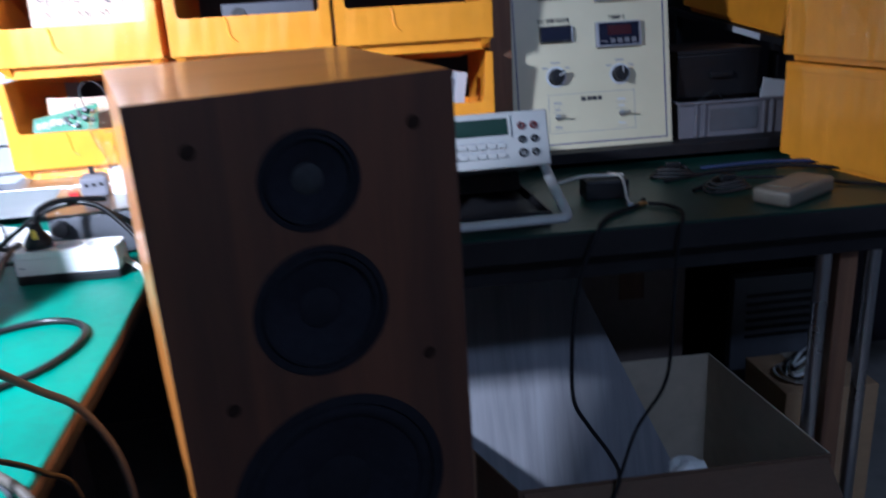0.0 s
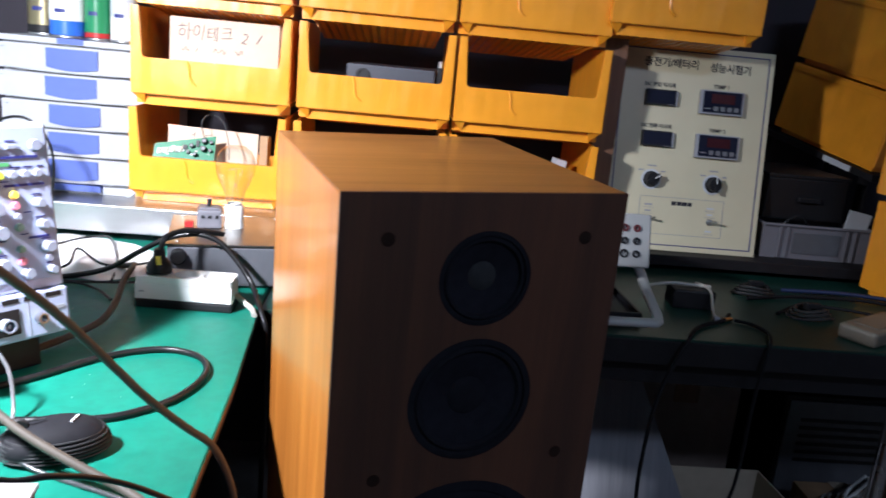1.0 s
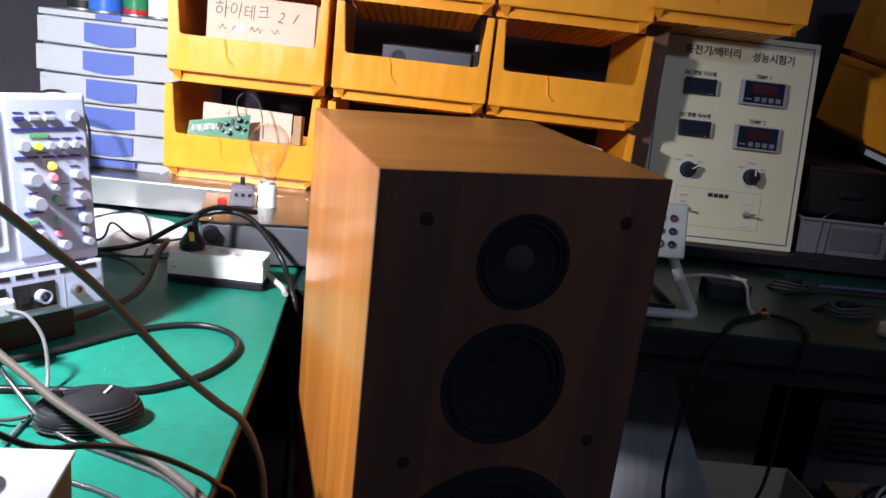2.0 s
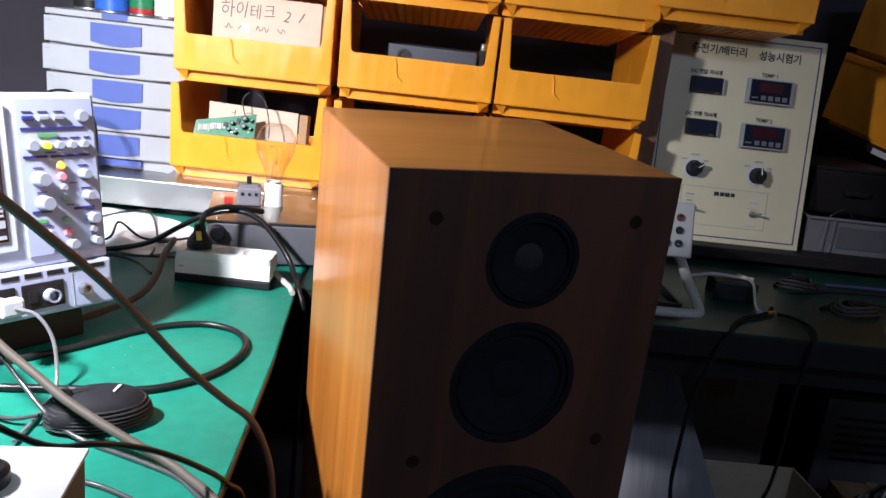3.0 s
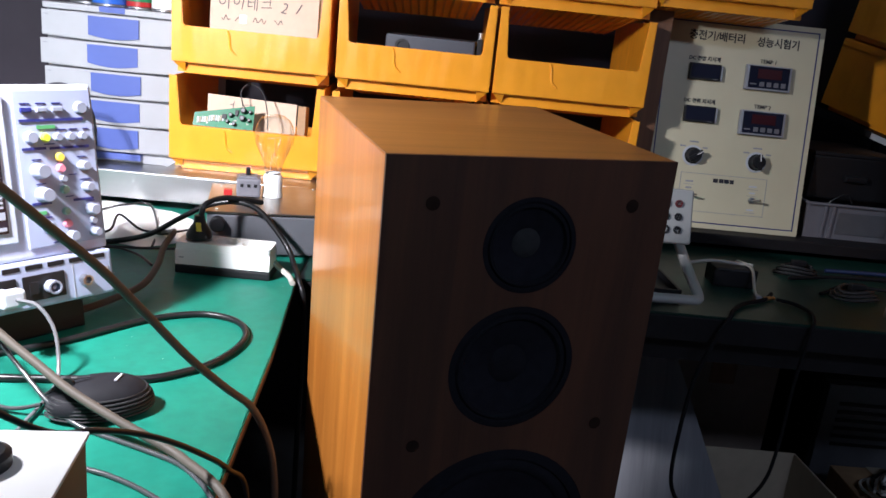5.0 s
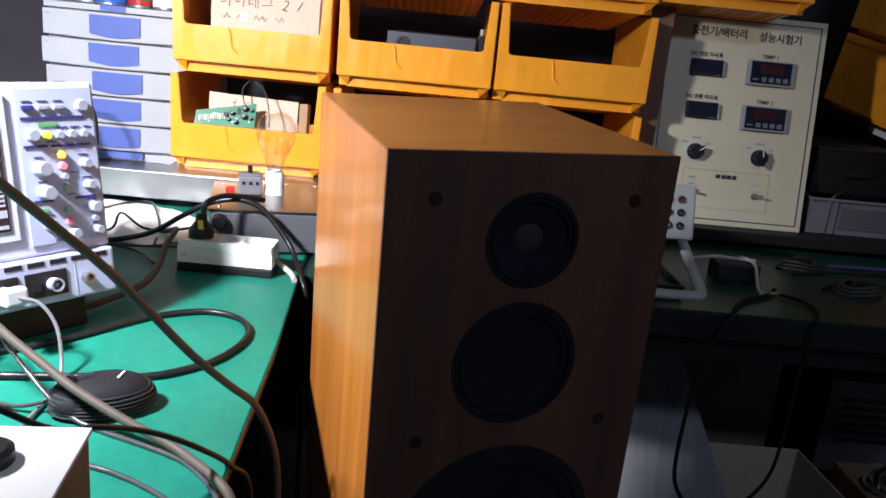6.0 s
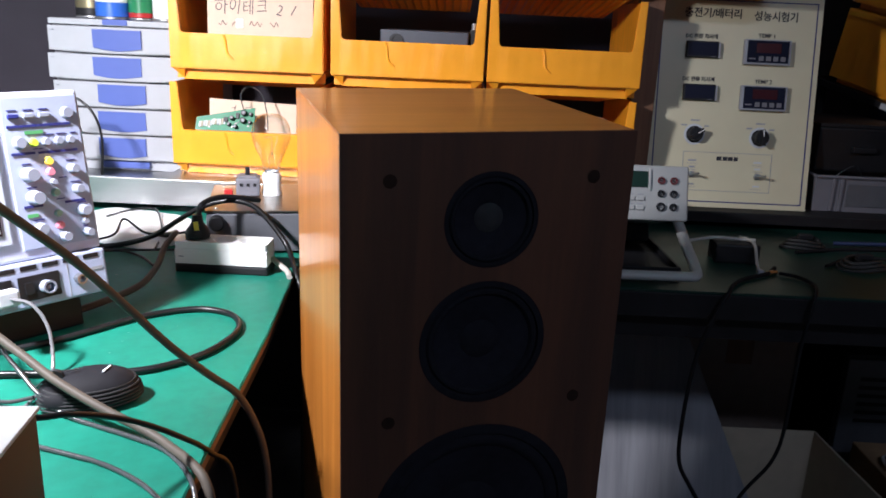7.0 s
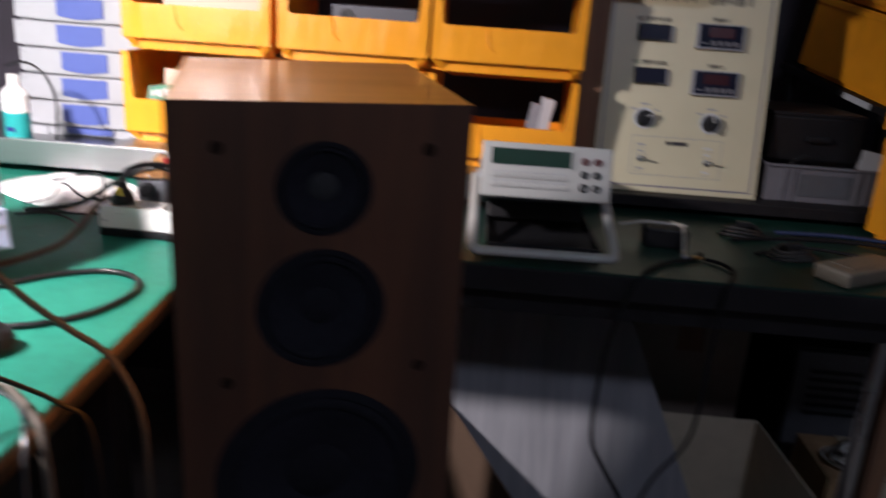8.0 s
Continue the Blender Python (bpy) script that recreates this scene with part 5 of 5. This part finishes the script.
# ---- things on the shaded bench ----
def shaded_bench_things():
    a = thing("power_adapter", pose(0.375, 1.318, DESK, 0, 0, -2), "black power adapter block with a white lead on top", "power adapter")
    part("block", box(-0.045, 0.03, -0.02, 0.03, 0, 0.034, 0.004), BLACK, a)
    part("lead", tube([(-0.085, 0.012, 0.028), (-0.045, 0.008, 0.0375), (-0.01, 0.006, 0.0375), (0.026, 0.004, 0.037)], 0.003, 8, 6), IVORY, a, "white lead")
    part("clip", tube([(0.004, 0.02, 0.038), (0.014, 0.0, 0.0385), (0.018, -0.022, 0.034), (0.016, -0.05, 0.010), (0.015, -0.07, 0.0035)], 0.0026, 8, 6), IVORY, a, "white test lead")
    part("clip_tip", box(0.009, 0.019, -0.080, -0.068, 0.0, 0.008, 0.002), GREY, a)
    r = thing("white_remote", pose(0.658, 1.222, DESK, 0, 0, 33), "ivory plastic hand unit lying on the dark bench", "hand unit")
    part("shell", box(-0.075, 0.075, -0.032, 0.032, 0.0, 0.026, 0.007, seg=3), BEIGE, r, "", 40)
    part("inset", box(-0.05, 0.02, -0.02, 0.02, 0.0262, 0.0275, 0.0005), BEIGE, r)
    for pts, rr, mt, lb in (
        ([(0.52, 1.30, 0.7535), (0.60, 1.36, 0.754), (0.70, 1.33, 0.756), (0.80, 1.25, 0.754), (0.90, 1.20, 0.7535)], 0.0030, LEAD, "black lead lying on the dark bench"),
        ([(0.50, 1.38, 0.7535), (0.62, 1.41, 0.756), (0.76, 1.40, 0.758), (0.86, 1.33, 0.756), (0.95, 1.30, 0.754)], 0.0034, LEAD, "black lead lying on the dark bench"),
        ([(0.60, 1.45, 0.755), (0.72, 1.43, 0.762), (0.84, 1.40, 0.76), (0.92, 1.36, 0.756)], 0.0040, mat("blue_jacket", (0.01, 0.02, 0.07), 0.5), "dark blue lead by the yellow bins")):
        cable("lead", pts, rr, mt, lb, 8)
    tip = thing("brass_connector", pose(0.405, 1.243, DESK + 0.004, 0, 90, 28), "small brass coaxial connector at a lead's end", "connector")
    part("barrel", lathe([(0, -0.01), (0.004, -0.01), (0.004, 0.004), (0.003, 0.005), (0.003, 0.012), (0, 0.012)], 14), COPPER, tip, "", 30)
    for x, y, a0 in ((0.53, 1.42, 0.0), (0.58, 1.30, 1.0)):
        c = thing("lead_coil", pose(x, y, DESK), "small tangle of dark test leads", "cable")
        for j in range(3):
            pts = [((0.04 - 0.006 * j) * math.cos(t * 0.7 + a0), (0.026 - 0.003 * j) * math.sin(t * 0.7 + a0), 0.004 + 0.006 * j + 0.003 * math.sin(t * 1.3)) for t in range(11)]
            part("turn", tube(pts, 0.0028, 8, 4), RUBBER, c)
        part("clip", box(-0.012, 0.014, -0.006, 0.006, 0.018, 0.028, 0.002), BLACK, c)
    g = thing("grey_parts_box", pose(0.617, 1.60, 0.784), "grey ribbed plastic parts box on the low shelf", "parts box")
    w, d, h = 0.235, 0.16, 0.072
    for x0, x1, y0, y1, z0, z1 in ((0, w, 0, 0.003, 0, h), (0, w, d - 0.003, d, 0, h), (0, 0.003, 0.0035, d - 0.0035, 0, h), (w - 0.003, w, 0.0035, d - 0.0035, 0, h), (0.0035, w - 0.0035, 0.0035, d - 0.0035, 0, 0.003)):
        part("wall", box(x0, x1, y0, y1, z0, z1, 0.0006), DIMGREY, g)
    part("rim", tube([(-0.002, -0.003, h), (w + 0.002, -0.003, h), (w + 0.002, d + 0.003, h), (-0.002, d + 0.003, h), (-0.002, -0.003, h)], 0.0035, 6, 0), DIMGREY, g)
    for x in (0.035, 0.052, w - 0.052, w - 0.035):
        part("rib", box(x - 0.003, x + 0.003, -0.005, -0.0003, 0.002, h - 0.004, 0.001), DIMGREY, g)
    part("front_inset", box(0.065, w - 0.065, -0.0022, -0.0003, 0.012, h - 0.014, 0.0006), DGREY, g)
    part("wire", tube([(0.04, 0.02, h - 0.01), (0.06, 0.015, h + 0.012), (0.09, 0.03, h + 0.018), (0.12, 0.05, h - 0.01)], 0.0012, 6, 5), CABLE_LIGHT, g)
    f = thing("papers", pose(0.815, 1.615, 0.788, 0, 10, 6), "pale papers sticking out of the grey parts box", "papers")
    part("sheet", box(-0.03, 0.025, 0, 0.003, 0.0, 0.105, 0.0005), GREYW, f)
    # black case resting above the parts box, also standing in for the rack's shadow
    k = thing("black_instrument", pose(0.645, 1.64, 0.8605, 0, 0, 3), "black case on the parts box, also standing for shade under the rack", "instrument case")
    part("case", box(-0.02, 0.165, 0, 0.20, 0, 0.09, 0.004), BLACK, k)
    part("lid", box(-0.022, 0.167, -0.002, 0.202, 0.0903, 0.098, 0.002), BLACKMETAL, k)
    part("handle", box(0.05, 0.10, -0.012, -0.0003, 0.04, 0.052, 0.003), BLACK, k)


shaded_bench_things()


# ---- yellow bins at the far end, seen from their closed sides ----
def side_bins():
    def big_bin(m, w, d, h, label):
        o = thing("storage_bin", m, label, "storage bin", "stacked yellow bins at the bench end")
        for x0, x1, y0, y1 in ((0, w, 0, 0.005), (0, w, d - 0.005, d), (0, 0.005, 0.0055, d - 0.0055), (w - 0.005, w, 0.0055, d - 0.0055)):
            part("wall", box(x0, x1, y0, y1, 0.012, h - 0.0005, 0.0015), YELLOW, o)
        part("floor_plate", box(0.006, w - 0.006, 0.006, d - 0.006, 0.012, 0.016), YELLOW, o)
        part("base", box(0.014, w - 0.014, 0.014, d - 0.014, 0, 0.0118, 0.001), YELLOW, o)
        part("rim", box(-0.004, w + 0.004, -0.005, -0.0004, h - 0.014, h - 0.002, 0.0015), YELLOW, o)
        return o
    for k, (dx, dy) in enumerate(((0, 0), (-0.004, 0.003), (0.003, -0.002))):
        o = big_bin(pose(0.835 + dx, 1.20 + dy, DESK + 0.0005 + 0.1915 * k, 0, 0, 10 + 0.6 * k), 0.26, 0.30, 0.19, "yellow plastic stacking bin standing side-on at the bench end")
        part("side_ridge", box(-0.004, -0.0004, 0.004, 0.296, 0.174, 0.186, 0.0012), YELLOW, o)
        if k == 1:
            part("label_slot", box(-0.0035, -0.0004, 0.03, 0.09, 0.13, 0.16, 0.001), BLACK, o, "dark label slot")
    # sloping rack behind, carrying two more bins
    m = pose(0.862, 1.665, 0.972, 10.5, 0, 19)
    s = thing("sloping_rack", m, "dark sloping rack board with a pale label strip", "rack")
    part("board", box(-0.006, 0.27, -0.01, 0.36, -0.016, -0.001, 0.002), BLACKMETAL, s)
    part("label_strip", box(-0.0085, -0.0062, 0.05, 0.13, -0.015, -0.002, 0.0005), GREYW, s, "pale label strip")
    for x, y in ((0.02, 0.03), (0.25, 0.03), (0.02, 0.34), (0.25, 0.34)):
        foot = m @ Vector((x, y, -0.0165))
        h = foot.z - 0.784
        part("post", box(-0.008, 0.008, -0.008, 0.008, 0, h, 0.001, m=m.inverted() @ Matrix.Translation((foot.x, foot.y, 0.784))), BLACKMETAL, s)
    for k in range(2):
        o = big_bin(m @ pose(0, 0, 0.172 * k), 0.26, 0.31, 0.17, "shaded yellow stacking bin on the sloping rack")
        part("side_ridge", box(-0.004, -0.0004, 0.004, 0.306, 0.154, 0.166, 0.0012), YELLOW, o)


side_bins()


# ---- under the bench ----
def under_bench():
    c = thing("cardboard_box", Matrix(), "open cardboard box on the floor, outer walls darkened for shade, inner walls pale", "cardboard box")
    x0, x1, y0, y1, h, t = 0.09, 0.695, 1.102, 1.508, 0.33, 0.004
    lx, bx = 0.157, -0.004
    # shade is in the colours: front and left walls dark, inner-facing walls pale
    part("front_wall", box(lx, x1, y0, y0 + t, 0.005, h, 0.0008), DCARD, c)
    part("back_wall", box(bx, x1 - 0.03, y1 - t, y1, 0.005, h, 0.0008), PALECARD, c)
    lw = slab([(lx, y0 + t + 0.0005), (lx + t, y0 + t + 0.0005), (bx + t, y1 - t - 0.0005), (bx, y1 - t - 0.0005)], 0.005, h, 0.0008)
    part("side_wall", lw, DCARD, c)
    rw = slab([(x1 - t, y0 + t + 0.0005), (x1, y0 + t + 0.0005), (x1 - 0.03, y1 - t - 0.0005), (x1 - 0.03 - t, y1 - t - 0.0005)], 0.005, h, 0.0008)
    part("side_wall", rw, PALECARD, c)
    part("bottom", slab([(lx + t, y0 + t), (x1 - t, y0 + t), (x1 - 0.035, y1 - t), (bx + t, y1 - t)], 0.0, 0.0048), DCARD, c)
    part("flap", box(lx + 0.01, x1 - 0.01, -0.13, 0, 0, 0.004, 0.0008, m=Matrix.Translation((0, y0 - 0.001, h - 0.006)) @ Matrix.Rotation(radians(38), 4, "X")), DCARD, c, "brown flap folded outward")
    b = thing("white_board", pose(0, 1.3914, 0.08, 70.2), "grey-white laminated board leaning in the open cardboard box", "board")
    part("panel", slab([(0.078, 0), (0.570, 0), (0.346, 0.553), (-0.12, 0.553)], 0, 0.008, 0.001), SHEET, b)
    p = thing("crumpled_paper", pose(0.475, 1.155, 0.285), "crumpled white paper in the cardboard box", "paper")
    q = bmesh.new()
    bmesh.ops.create_icosphere(q, subdivisions=3, radius=0.035)
    for v in q.verts:
        v.co *= 1 + 0.5 * noise.noise(v.co * 40)
        v.co.z *= 0.8
    part("sheet", q, PLASTIC_BAG, p)
    # added dark slab stands in for the box's shaded bottom; the board rests on it
    f = thing("dark_box_slab", Matrix(), "dark slab added for the shaded bottom of the cardboard box", "packing")
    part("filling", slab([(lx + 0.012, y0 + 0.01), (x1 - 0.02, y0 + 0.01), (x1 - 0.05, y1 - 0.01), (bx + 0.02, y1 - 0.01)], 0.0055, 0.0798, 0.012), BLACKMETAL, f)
    k = thing("dark_carton", pose(0.42, 1.68, 0), "dark brown-grey carton standing in the shade under the bench", "carton")
    part("body", box(0, 0.26, 0, 0.3, 0, 0.494, 0.004), CARTON, k)
    part("lid_flap", box(0.002, 0.258, 0.002, 0.149, 0.4945, 0.498, 0.001), CARTON, k)
    part("lid_flap", box(0.002, 0.258, 0.151, 0.298, 0.4945, 0.498, 0.001), CARTON, k)
    part("tape", box(0.10, 0.16, -0.0008, 0.2985, 0.4, 0.4995), BROWN, k)
    e = thing("dark_machine", pose(0.76, 1.62, 0), "black equipment standing under the bench", "equipment")
    part("body", box(0, 0.3, 0.004, 0.34, 0.012, 0.46, 0.006), BLACKMETAL, e)
    part("front_panel", box(0.008, 0.292, -0.002, 0.0036, 0.02, 0.45, 0.002), DGREY, e)
    for q in range(6):
        part("vent_slat", box(0.04, 0.26, -0.0045, -0.0023, 0.30 + 0.02 * q, 0.308 + 0.02 * q, 0.0006), BLACK, e)
    for x in (0.03, 0.27):
        for y in (0.04, 0.30):
            part("foot", box(x - 0.012, x + 0.012, y - 0.012, y + 0.012, 0, 0.0118), RUBBER, e)
    n = thing("cable_tangle", pose(0.83, 1.42, 0.2995), "pale tangled cables on a box under the bench", "cable")
    rng = random.Random(8)
    for j in range(7):
        pts = [((0.05 + 0.01 * rng.random()) * math.cos(t * 0.8 + j), 0.05 * math.sin(t * 0.8 + 1.3 * j), 0.006 + 0.007 * j + 0.008 * rng.random()) for t in range(9)]
        part("loop", tube(pts, 0.003, 7, 4), WHITE if j % 3 == 0 else (IVORY if j % 3 == 1 else RUBBER), n)
    g = thing("carton", pose(0.76, 1.36, 0), "plain pale carton under the bench", "carton")
    part("body", box(0, 0.2, 0, 0.17, 0, 0.298, 0.003), CARD, g)
    part("tape", box(0.08, 0.12, -0.0008, 0.1708, 0.22, 0.2992), PALECARD, g)
    cable("hanging_cable", [(0.42, 1.27, 0.7545), (0.395, 1.235, 0.7545), (0.345, 1.20, 0.7545), (0.314, 1.16, 0.7545), (0.300, 1.134, 0.752), (0.283, 1.128, 0.72), (0.262, 1.125, 0.65), (0.254, 1.122, 0.56), (0.256, 1.12, 0.475), (0.280, 1.118, 0.426), (0.312, 1.11, 0.376), (0.322, 1.09, 0.345), (0.30, 1.07, 0.30)], 0.0034, LEAD, "black twin cable hanging from the bench front", 8)
    cable("hanging_cable", [(0.322, 1.088, 0.345), (0.361, 1.12, 0.411), (0.402, 1.12, 0.478), (0.416, 1.125, 0.54), (0.42, 1.13, 0.66), (0.428, 1.132, 0.74), (0.438, 1.15, 0.7545), (0.450, 1.19, 0.7545), (0.440, 1.225, 0.7545), (0.417, 1.241, 0.7545)], 0.0030, LEAD, "black cable rising to the bench front", 8)


under_bench()
